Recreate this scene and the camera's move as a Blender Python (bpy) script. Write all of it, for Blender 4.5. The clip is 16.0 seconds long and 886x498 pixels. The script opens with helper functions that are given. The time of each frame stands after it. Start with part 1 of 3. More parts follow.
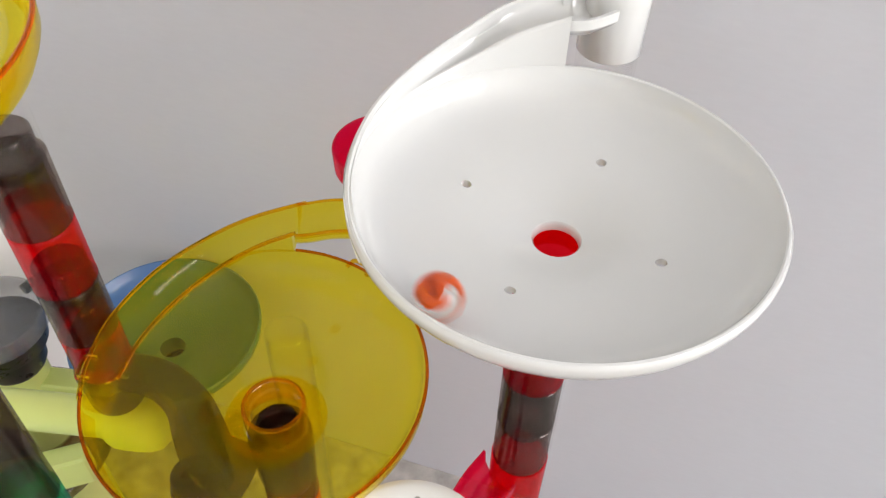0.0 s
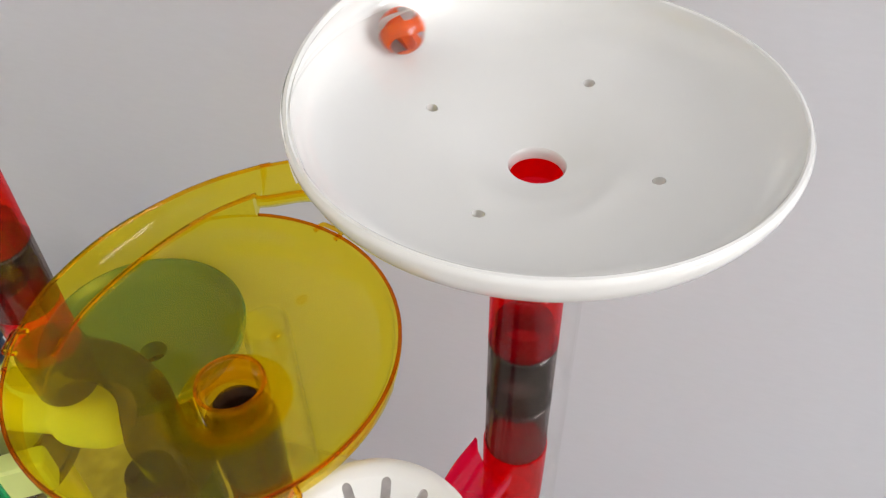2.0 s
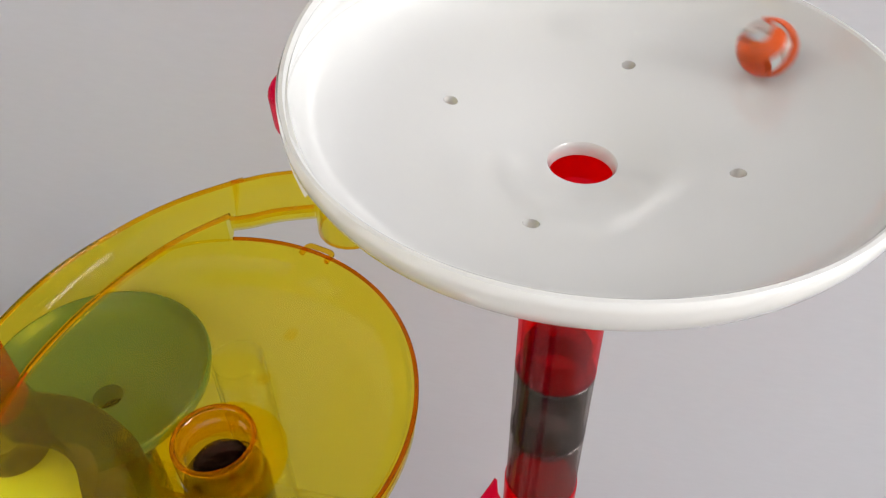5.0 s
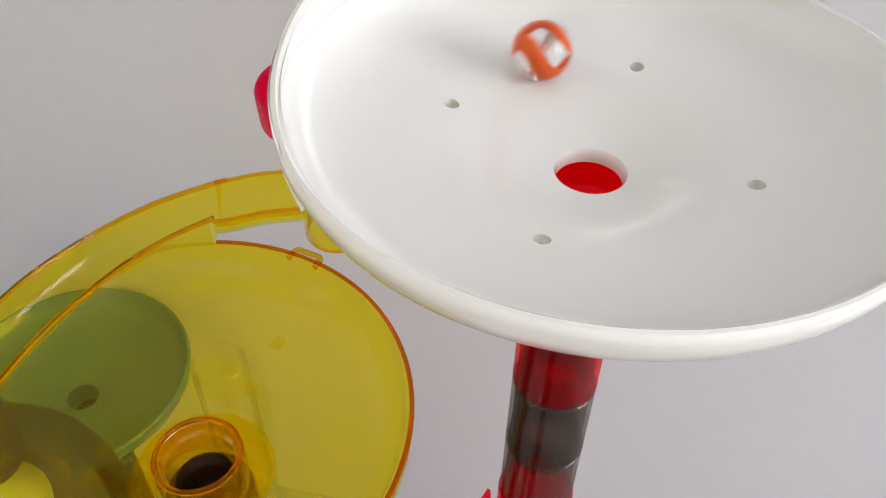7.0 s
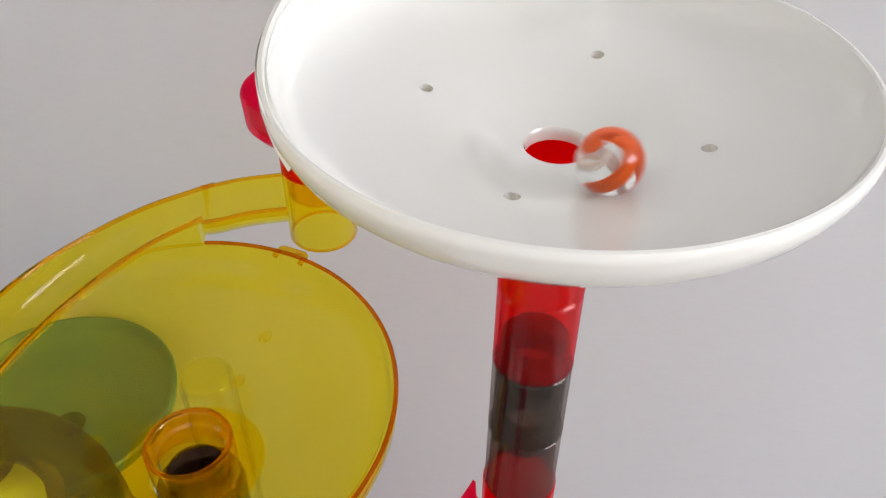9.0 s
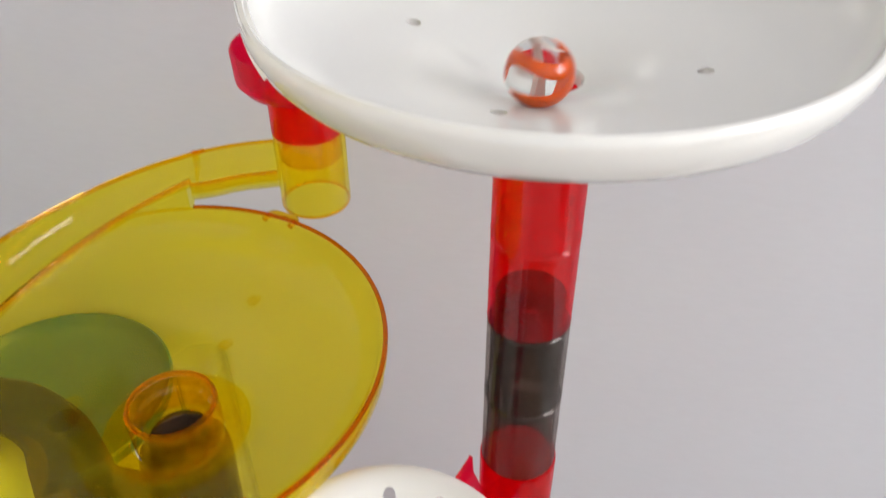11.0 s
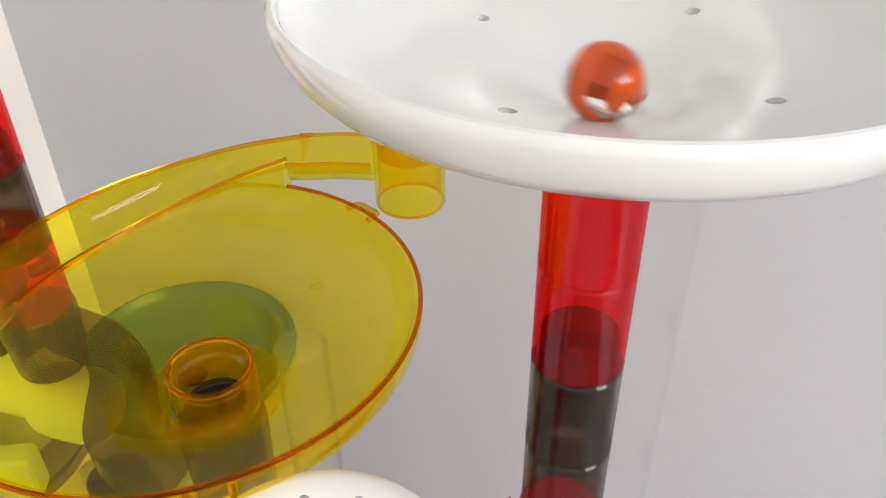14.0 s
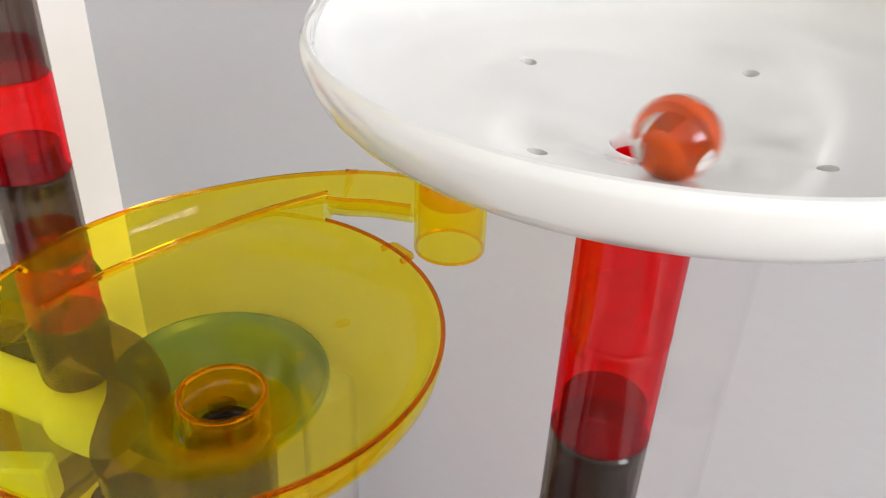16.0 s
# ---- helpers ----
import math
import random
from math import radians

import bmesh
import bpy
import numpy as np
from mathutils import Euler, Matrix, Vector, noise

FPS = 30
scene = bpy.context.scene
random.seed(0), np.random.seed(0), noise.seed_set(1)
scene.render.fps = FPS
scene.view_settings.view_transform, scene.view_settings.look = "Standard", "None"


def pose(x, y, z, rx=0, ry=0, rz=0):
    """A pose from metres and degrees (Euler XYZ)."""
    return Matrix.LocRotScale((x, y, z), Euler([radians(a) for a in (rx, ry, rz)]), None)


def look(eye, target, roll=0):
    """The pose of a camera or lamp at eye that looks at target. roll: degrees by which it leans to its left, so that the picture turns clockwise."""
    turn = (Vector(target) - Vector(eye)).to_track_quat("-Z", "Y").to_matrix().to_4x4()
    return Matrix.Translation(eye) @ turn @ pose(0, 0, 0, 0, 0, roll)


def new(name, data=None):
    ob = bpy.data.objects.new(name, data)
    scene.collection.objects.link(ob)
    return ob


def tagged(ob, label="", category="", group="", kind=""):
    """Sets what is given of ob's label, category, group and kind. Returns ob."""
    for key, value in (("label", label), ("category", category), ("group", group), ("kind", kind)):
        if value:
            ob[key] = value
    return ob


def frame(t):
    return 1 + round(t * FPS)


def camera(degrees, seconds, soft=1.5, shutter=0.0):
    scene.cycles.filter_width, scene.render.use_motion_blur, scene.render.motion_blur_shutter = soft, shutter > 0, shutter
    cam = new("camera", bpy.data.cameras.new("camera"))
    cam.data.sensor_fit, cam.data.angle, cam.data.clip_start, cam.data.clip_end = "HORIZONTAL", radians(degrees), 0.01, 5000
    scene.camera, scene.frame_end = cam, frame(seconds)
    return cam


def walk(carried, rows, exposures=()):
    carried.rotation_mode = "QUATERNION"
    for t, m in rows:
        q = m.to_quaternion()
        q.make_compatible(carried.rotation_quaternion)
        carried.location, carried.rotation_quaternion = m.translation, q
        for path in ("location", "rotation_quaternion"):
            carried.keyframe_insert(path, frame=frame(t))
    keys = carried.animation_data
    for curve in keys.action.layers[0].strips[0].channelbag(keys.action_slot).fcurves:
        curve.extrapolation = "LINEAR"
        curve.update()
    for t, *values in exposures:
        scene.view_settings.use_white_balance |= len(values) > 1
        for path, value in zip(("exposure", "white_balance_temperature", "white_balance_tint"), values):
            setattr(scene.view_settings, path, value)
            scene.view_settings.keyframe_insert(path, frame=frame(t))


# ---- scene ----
cam = camera(57.25, 16.0, 1.2, 0.2)
PATH = [
    (0, (-0.0235, -0.2045, 0.5932), (-0.1128, 0.9022, -0.5589), 1.69),
    (0.2, (-0.0186, -0.2052, 0.5877), (-0.1332, 0.9021, -0.5616), 1.29),
    (0.5, (-0.0111, -0.2062, 0.5794), (-0.1123, 0.9214, -0.5512), 0.59),
    (0.8, (-0.0103, -0.2053, 0.5704), (-0.1199, 0.9250, -0.5568), -0.00),
    (1, (-0.0099, -0.2047, 0.5644), (-0.1302, 0.9388, -0.5482), -0.47),
    (1.5, (-0.0043, -0.2007, 0.5561), (-0.1398, 0.9480, -0.5494), -1.05),
    (1.7, (-0.0048, -0.1992, 0.5503), (-0.1388, 0.9664, -0.5377), -1.13),
    (2, (-0.0057, -0.1968, 0.5415), (-0.1433, 0.9550, -0.5605), -1.31),
    (2.1, (-0.0071, -0.1956, 0.5403), (-0.1407, 0.9520, -0.5666), -1.41),
    (2.5, (-0.0130, -0.1908, 0.5356), (-0.1428, 0.9645, -0.5637), -1.70),
    (2.7, (-0.0111, -0.1898, 0.5324), (-0.1052, 0.9640, -0.5720), -1.90),
    (2.9, (-0.0092, -0.1889, 0.5293), (-0.1077, 0.9600, -0.5799), -2.10),
    (3, (-0.0083, -0.1884, 0.5278), (-0.1210, 0.9627, -0.5778), -2.25),
    (3.2, (-0.0009, -0.1872, 0.5282), (-0.1026, 0.9897, -0.5510), -2.40),
    (3.5, (0.0102, -0.1853, 0.5288), (-0.0959, 0.9783, -0.5643), -2.61),
    (3.7, (0.0037, -0.1809, 0.5233), (-0.0905, 0.9996, -0.5526), -2.27),
    (3.9, (-0.0029, -0.1765, 0.5177), (-0.0472, 0.9739, -0.5934), -1.93),
    (4, (-0.0061, -0.1743, 0.5149), (-0.0493, 0.9734, -0.5991), -1.75),
    (4.2, (-0.0124, -0.1709, 0.5159), (-0.0529, 1.0017, -0.5720), -1.62),
    (4.4, (-0.0187, -0.1676, 0.5168), (-0.0588, 1.0077, -0.5682), -1.47),
    (4.5, (-0.0219, -0.1659, 0.5173), (-0.0531, 0.9956, -0.5827), -1.35),
    (4.7, (-0.0268, -0.1668, 0.5155), (-0.0618, 1.0094, -0.5687), -0.91),
    (6.8, (-0.0382, -0.1567, 0.5123), (-0.0262, 0.9925, -0.6009), 0.75),
    (7, (-0.0372, -0.1545, 0.5116), (-0.0226, 1.0026, -0.5934), 0.89),
    (7.5, (-0.0410, -0.1510, 0.5023), (-0.0137, 1.0101, -0.5982), 1.10),
    (7.6, (-0.0410, -0.1501, 0.4962), (-0.0236, 1.0263, -0.5882), 1.06),
    (7.8, (-0.0426, -0.1517, 0.5005), (-0.0207, 1.0278, -0.5804), 1.27),
    (8, (-0.0441, -0.1533, 0.5048), (0.0035, 1.0295, -0.5717), 1.49),
    (8.3, (-0.0457, -0.1605, 0.5042), (0.0120, 1.0408, -0.5510), 1.97),
    (8.5, (-0.0435, -0.1690, 0.5061), (0.0120, 1.0314, -0.5504), 1.36),
    (8.6, (-0.0417, -0.1727, 0.5057), (0.0060, 1.0289, -0.5497), 0.93),
    (8.7, (-0.0400, -0.1764, 0.5054), (0.0105, 1.0330, -0.5410), 0.59),
    (10.8, (-0.0298, -0.1780, 0.4927), (-0.0187, 1.0759, -0.5010), -0.89),
    (10.9, (-0.0307, -0.1823, 0.4868), (-0.0208, 1.0981, -0.4726), -0.46),
    (11, (-0.0310, -0.1860, 0.4810), (-0.0014, 1.0783, -0.4992), -0.30),
    (11.1, (-0.0310, -0.1851, 0.4796), (0.0183, 1.0445, -0.5430), -0.60),
    (11.3, (-0.0315, -0.1839, 0.4766), (0.0044, 1.0640, -0.5241), -1.24),
    (11.5, (-0.0332, -0.1834, 0.4733), (-0.0261, 1.0587, -0.5351), -1.54),
    (11.7, (-0.0372, -0.1821, 0.4758), (-0.0381, 1.0528, -0.5415), -1.58),
    (11.8, (-0.0393, -0.1815, 0.4770), (-0.0411, 1.0521, -0.5419), -1.49),
    (12, (-0.0433, -0.1802, 0.4795), (-0.0630, 1.0792, -0.5072), -1.53),
    (12.2, (-0.0418, -0.1798, 0.4797), (-0.0880, 1.1158, -0.4579), -1.57),
    (12.3, (-0.0410, -0.1796, 0.4798), (-0.1009, 1.1189, -0.4530), -1.49),
    (12.5, (-0.0395, -0.1793, 0.4800), (-0.1136, 1.0957, -0.4839), -1.53),
    (12.6, (-0.0359, -0.1810, 0.4816), (-0.1206, 1.0800, -0.4996), -1.54),
    (12.8, (-0.0286, -0.1846, 0.4847), (-0.1286, 1.0839, -0.4854), -1.45),
    (13, (-0.0214, -0.1881, 0.4878), (-0.1724, 1.0832, -0.4719), -1.37),
    (13.2, (-0.0108, -0.1860, 0.4808), (-0.1746, 1.0778, -0.4867), -1.66),
    (13.3, (-0.0055, -0.1850, 0.4773), (-0.1891, 1.0579, -0.5134), -1.75),
    (13.4, (-0.0003, -0.1839, 0.4737), (-0.2314, 1.0513, -0.5166), -1.94),
    (13.5, (0.0050, -0.1829, 0.4702), (-0.2766, 1.0720, -0.4816), -2.04),
    (13.8, (0.0107, -0.1770, 0.4681), (-0.3208, 1.1024, -0.4337), -1.25),
    (14, (0.0145, -0.1730, 0.4668), (-0.3739, 1.0768, -0.4536), -0.76),
    (14.2, (0.0169, -0.1679, 0.4663), (-0.4159, 1.0748, -0.4439), -0.22),
    (14.5, (0.0206, -0.1602, 0.4657), (-0.4365, 1.0842, -0.4301), 0.54),
    (14.8, (0.0242, -0.1672, 0.4547), (-0.4497, 1.0648, -0.4494), 0.92),
    (15, (0.0267, -0.1719, 0.4473), (-0.4769, 1.0797, -0.4128), 1.25),
    (15.5, (0.0239, -0.1684, 0.4580), (-0.4819, 1.0975, -0.3796), 2.42),
    (15.7, (0.0228, -0.1673, 0.4585), (-0.5183, 1.1082, -0.3418), 2.40),
    (15.9, (0.0217, -0.1661, 0.4590), (-0.5174, 1.1028, -0.3529), 2.39),
    (16, (0.0211, -0.1656, 0.4593), (-0.5007, 1.1027, -0.3649), 2.43),
]
walk(cam, [(t, look(eye, target, roll)) for t, eye, target, roll in PATH], [(0, -0.02), (5, -0.02), (8.5, 0.0), (11, 0.02), (14, 0.08), (16, 0.08)])

# ---- world, light, exposure ----
LIGHT_SIDE, LIGHT_BACK = 71.0, 3.5
scene.cycles.transparent_max_bounces = 24
world = bpy.data.worlds.new("world")
scene.world = world
world.use_nodes = True
sky = world.node_tree.nodes.new("ShaderNodeTexSky")
sky.sky_type, sky.sun_disc = "NISHITA", False
sky.sun_elevation, sky.sun_rotation = radians(40), radians(120)
world.node_tree.links.new(sky.outputs[0], world.node_tree.nodes["Background"].inputs[0])
world.node_tree.nodes["Background"].inputs[1].default_value = 0.12


def area_lamp(name, place, target, width, height, power, colour):
    data = bpy.data.lights.new(name, "AREA")
    data.shape, data.size, data.size_y, data.energy, data.color = "RECTANGLE", width, height, power, colour
    ob = new(name, data)
    ob.matrix_world = look(place, target)
    return ob


# daylight in the side window; the lamp behind the viewer is added fill
area_lamp("window_light", (2.37, -1.10, 1.12), (0.0, -0.60, 0.60), 1.50, 1.30, LIGHT_SIDE, (1.0, 0.978, 0.95))
area_lamp("fill_light_back", (-0.35, -2.17, 0.84), (-0.35, 0.0, 0.70), 1.3, 1.35, LIGHT_BACK, (1.0, 0.955, 0.90))


# ---- materials ----
def nodes_of(name):
    mat = bpy.data.materials.new(name)
    mat.use_nodes = True
    return mat, mat.node_tree.nodes, mat.node_tree.links, mat.node_tree.nodes["Principled BSDF"]


def mottle(nodes, links, scale, low, high, detail=6.0, stretch=None):
    """Noise in object space, mapped on a ramp from one colour to another."""
    tex, ramp, coord = nodes.new("ShaderNodeTexNoise"), nodes.new("ShaderNodeValToRGB"), nodes.new("ShaderNodeTexCoord")
    tex.inputs["Scale"].default_value, tex.inputs["Detail"].default_value = scale, detail
    if stretch:
        mp = nodes.new("ShaderNodeMapping")
        mp.inputs["Scale"].default_value = stretch
        links.new(coord.outputs["Object"], mp.inputs[0])
        links.new(mp.outputs[0], tex.inputs["Vector"])
    else:
        links.new(coord.outputs["Object"], tex.inputs["Vector"])
    ramp.color_ramp.elements[0].position, ramp.color_ramp.elements[1].position = 0.3, 0.7
    ramp.color_ramp.elements[0].color, ramp.color_ramp.elements[1].color = (*low, 1), (*high, 1)
    links.new(tex.outputs["Fac"], ramp.inputs[0])
    return tex, ramp


def bumped(nodes, links, height, shader, strength, distance):
    bump = nodes.new("ShaderNodeBump")
    bump.inputs["Strength"].default_value, bump.inputs["Distance"].default_value = strength, distance
    links.new(height, bump.inputs["Height"])
    links.new(bump.outputs[0], shader.inputs["Normal"])


def opaque(name, colour, rough=0.3, spread=0.04, scale=30.0, bump=0.05, coat=0.0, sub=0.0):
    mat, nodes, links, shader = nodes_of(name)
    low = tuple(max(0, c * (1 - spread)) for c in colour)
    high = tuple(min(1, c * (1 + spread)) for c in colour)
    tex, ramp = mottle(nodes, links, scale, low, high)
    links.new(ramp.outputs[0], shader.inputs["Base Color"])
    fine, rr = mottle(nodes, links, scale * 9, (rough * 0.8,) * 3, (rough * 1.25,) * 3)
    links.new(rr.outputs[0], shader.inputs["Roughness"])
    shader.inputs["Coat Weight"].default_value = coat
    shader.inputs["Coat Roughness"].default_value = 0.06
    if sub:
        shader.inputs["Subsurface Weight"].default_value = sub
        shader.inputs["Subsurface Radius"].default_value = (0.004, 0.0035, 0.003)
        shader.inputs["Subsurface Scale"].default_value = 0.6
    if bump:
        bumped(nodes, links, fine.outputs["Fac"], shader, bump, 0.001)
    return mat


def tinted(name, tint, body, haze=0.10, rough=0.06, gloss=0.025, edge=0.45):
    """Clear coloured plastic: tinted see-through skin, a little milky body, a polished surface with faint moulding waves."""
    mat, nodes, links, shader = nodes_of(name)
    nodes.remove(shader)
    out = nodes["Material Output"]
    clear, milk, gl, fres = (nodes.new(k) for k in ("ShaderNodeBsdfTransparent", "ShaderNodeBsdfDiffuse", "ShaderNodeBsdfGlossy", "ShaderNodeLayerWeight"))
    power, scaled = nodes.new("ShaderNodeMath"), nodes.new("ShaderNodeMath")
    power.operation, scaled.operation = "POWER", "MULTIPLY_ADD"
    power.inputs[1].default_value, scaled.inputs[1].default_value, scaled.inputs[2].default_value = 4.5, edge, gloss
    back = nodes.new("ShaderNodeBsdfTranslucent")
    add, m1, m2 = nodes.new("ShaderNodeMixShader"), nodes.new("ShaderNodeMixShader"), nodes.new("ShaderNodeMixShader")
    clear.inputs[0].default_value = (*tint, 1)
    milk.inputs[0].default_value = back.inputs[0].default_value = (*body, 1)
    gl.inputs["Roughness"].default_value = rough
    fres.inputs[0].default_value = 0.5
    links.new(fres.outputs["Facing"], power.inputs[0])
    links.new(power.outputs[0], scaled.inputs[0])
    tex, ramp = mottle(nodes, links, 45, (haze * 0.7,) * 3, (haze * 1.3,) * 3)
    wave, _ = mottle(nodes, links, 60, (0, 0, 0), (1, 1, 1), 2.0)
    bump = nodes.new("ShaderNodeBump")
    bump.inputs["Strength"].default_value, bump.inputs["Distance"].default_value = 0.25, 0.0006
    links.new(wave.outputs["Fac"], bump.inputs["Height"])
    links.new(bump.outputs[0], gl.inputs["Normal"])
    add.inputs[0].default_value = 0.25
    links.new(milk.outputs[0], add.inputs[1])
    links.new(back.outputs[0], add.inputs[2])
    links.new(ramp.outputs[0], m1.inputs[0])
    links.new(clear.outputs[0], m1.inputs[1])
    links.new(add.outputs[0], m1.inputs[2])
    links.new(scaled.outputs[0], m2.inputs[0])
    links.new(m1.outputs[0], m2.inputs[1])
    links.new(gl.outputs[0], m2.inputs[2])
    links.new(m2.outputs[0], out.inputs[0])
    return mat


WHITE = opaque("white_plastic", (0.648, 0.652, 0.650), 0.16, 0.012, 18, 0.015, 0.6, 0.0)
AMBER = tinted("amber_plastic", (1.0, 0.928, 0.22), (1.0, 0.74, 0.02), 0.03, 0.04, 0.018, 0.55)


def cast_glass(name, colour):
    """Thick clear moulding, with true refraction."""
    mat, nodes, links, shader = nodes_of(name)
    tex, ramp = mottle(nodes, links, 60, tuple(c * 0.96 for c in colour), colour, 2.0)
    links.new(ramp.outputs[0], shader.inputs["Base Color"])
    shader.inputs["Roughness"].default_value = 0.05
    shader.inputs["IOR"].default_value = 1.18
    shader.inputs["Transmission Weight"].default_value = 1.0
    return mat


# deeper orange stands in for light's longer way through the same amber plastic
AMBER_DEEPENED = cast_glass("amber_plastic_deepened", (0.80, 0.20, 0.0))
AMBER_EDGE = cast_glass("amber_plastic_edge", (1.0, 0.62, 0.03))
AMBER_COLLAR = tinted("amber_plastic_collar", (1.0, 0.82, 0.10), (1.0, 0.50, 0.0), 0.035, 0.04, 0.05, 0.8)
RED = tinted("red_plastic", (0.98, 0.085, 0.145), (0.80, 0.015, 0.05), 0.05, 0.05, 0.035)
CRIMSON = tinted("crimson_plastic", (0.95, 0.08, 0.24), (0.90, 0.01, 0.13), 0.20)
SMOKE = tinted("smoke_plastic", (0.58, 0.53, 0.505), (0.08, 0.07, 0.065), 0.06, 0.08, 0.035)
# darkened smoke copy; in the collar tube it stands in for layered shade
SMOKE_DARK = tinted("smoke_plastic_darkened", (0.53, 0.46, 0.40), (0.09, 0.07, 0.055), 0.05, 0.08, 0.03)
GREY_CLEAR = tinted("grey_clear_plastic", (0.80, 0.81, 0.83), (0.45, 0.46, 0.48), 0.10, 0.08, 0.06, 0.7)
CLEAR_CAST = tinted("clear_cast_plastic", (0.98, 0.985, 0.98), (0.90, 0.90, 0.88), 0.035, 0.05, 0.04, 0.7)
CLEAR = tinted("clear_plastic", (0.994, 0.995, 0.996), (0.85, 0.86, 0.88), 0.004, 0.05, 0.005, 0.2)
BLUE = opaque("blue_plastic", (0.05, 0.135, 0.30), 0.35, 0.03, 25, 0.0, 0.1)
NAVY = opaque("navy_plastic", (0.012, 0.028, 0.07), 0.25, 0.05, 25, 0.0, 0.2)
BLACK = opaque("black_plastic", (0.018, 0.018, 0.020), 0.3, 0.05, 25, 0.0, 0.2)
LIME = opaque("lime_plastic", (0.60, 0.69, 0.23), 0.35, 0.05, 22, 0.03, 0.1)
ORANGE = tinted("orange_plastic", (0.95, 0.30, 0.03), (0.9, 0.20, 0.01), 0.35)
GREEN = tinted("green_plastic", (0.10, 0.80, 0.55), (0.0, 0.50, 0.30), 0.25, 0.06, 0.04)
PURPLE = tinted("purple_plastic", (0.11, 0.05, 0.45), (0.07, 0.025, 0.36), 0.35)


def grey_wall():
    mat, nodes, links, shader = nodes_of("brushed_grey_panel")
    tex, ramp = mottle(nodes, links, 3.0, (0.537, 0.552, 0.602), (0.562, 0.577, 0.624), 5)
    grain, gr = mottle(nodes, links, 420, (0.985, 0.985, 0.985), (1.008, 1.008, 1.008), 5, (0.06, 1, 1))
    mix = nodes.new("ShaderNodeMixRGB")
    mix.blend_type, mix.inputs[0].default_value = "MULTIPLY", 1.0
    links.new(ramp.outputs[0], mix.inputs[1])
    links.new(gr.outputs[0], mix.inputs[2])
    links.new(mix.outputs[0], shader.inputs["Base Color"])
    shader.inputs["Roughness"].default_value = 0.6
    bumped(nodes, links, grain.outputs["Fac"], shader, 0.03, 0.0004)
    return mat


def stone():
    mat, nodes, links, shader = nodes_of("mottled_stone")
    tex, ramp = mottle(nodes, links, 60, (0.26, 0.25, 0.24), (0.50, 0.48, 0.46), 10)
    links.new(ramp.outputs[0], shader.inputs["Base Color"])
    shader.inputs["Roughness"].default_value = 0.35
    bumped(nodes, links, tex.outputs["Fac"], shader, 0.05, 0.001)
    return mat


GREY_WALL, STONE = grey_wall(), stone()
PAINT = opaque("white_wall_paint", (0.80, 0.79, 0.77), 0.6, 0.02, 6, 0.08)
FLOORING = opaque("oak_floor", (0.30, 0.20, 0.12), 0.45, 0.25, 4, 0.1)


# ---- building helpers ----
def finish(bm, smooth=True):
    bmesh.ops.recalc_face_normals(bm, faces=bm.faces)
    for f in bm.faces:
        f.smooth = smooth
    return bm


def mesh_object(name, bm, material, sharp=35):
    me = bpy.data.meshes.new(name)
    bm.to_mesh(me)
    bm.free()
    me.materials.append(material)
    me.set_sharp_from_angle(angle=radians(sharp))
    return new(name, me)


def part(name, bm, material, parent, label=""):
    """One mesh object under a thing or under a part; the mesh is in the thing's space."""
    ob = mesh_object(name, bm, material)
    ob.parent = parent
    return tagged(ob, label)


def thing(name, place, label, category, group="", kind=""):
    ob = new(name)
    ob.empty_display_size = 0.01
    ob.matrix_world = place
    return tagged(ob, label, category, group, kind)


def lathe(profile, steps=72, bm=None, closed=True):
    """Turn a closed outline of (radius, height) round the z axis."""
    bm = bm or bmesh.new()
    rings = []
    for i in range(steps):
        a = 2 * math.pi * i / steps
        rings.append([bm.verts.new((r * math.cos(a), r * math.sin(a), z)) for r, z in profile])
    n = len(profile)
    for i in range(steps):
        a, b = rings[i], rings[(i + 1) % steps]
        for k in range(n if closed else n - 1):
            bm.faces.new((a[k], b[k], b[(k + 1) % n], a[(k + 1) % n]))
    bmesh.ops.remove_doubles(bm, verts=bm.verts, dist=1e-6)
    return finish(bm)


def box(x0, x1, y0, y1, z0, z1, bevel=0.0, bm=None):
    bm = bm or bmesh.new()
    made = bmesh.ops.create_cube(bm, size=1.0)["verts"]
    bmesh.ops.scale(bm, vec=(x1 - x0, y1 - y0, z1 - z0), verts=made)
    bmesh.ops.translate(bm, vec=((x0 + x1) / 2, (y0 + y1) / 2, (z0 + z1) / 2), verts=made)
    if bevel:
        edges = [e for e in bm.edges if e.verts[0] in made]
        bmesh.ops.bevel(bm, geom=edges, offset=bevel, segments=3, affect="EDGES", profile=0.6)
    return bm


def sweep(points, section, bm=None, caps=True):
    """Sweep a closed section (across, up) along a line of points, kept upright. section may be a function of the share of the way."""
    bm = bm or bmesh.new()
    pts = [Vector(p) for p in points]
    rings = []
    for i, p in enumerate(pts):
        d = pts[min(i + 1, len(pts) - 1)] - pts[max(i - 1, 0)]
        side = d.cross(Vector((0, 0, 1))).normalized()
        sec = section(i / (len(pts) - 1)) if callable(section) else section
        rings.append([bm.verts.new(p + side * a + Vector((0, 0, u))) for a, u in sec])
    n = len(rings[0])
    for a, b in zip(rings, rings[1:]):
        for k in range(n):
            bm.faces.new((a[k], b[k], b[(k + 1) % n], a[(k + 1) % n]))
    if caps:
        bm.faces.new(rings[0])
        bm.faces.new(rings[-1])
    return finish(bm)


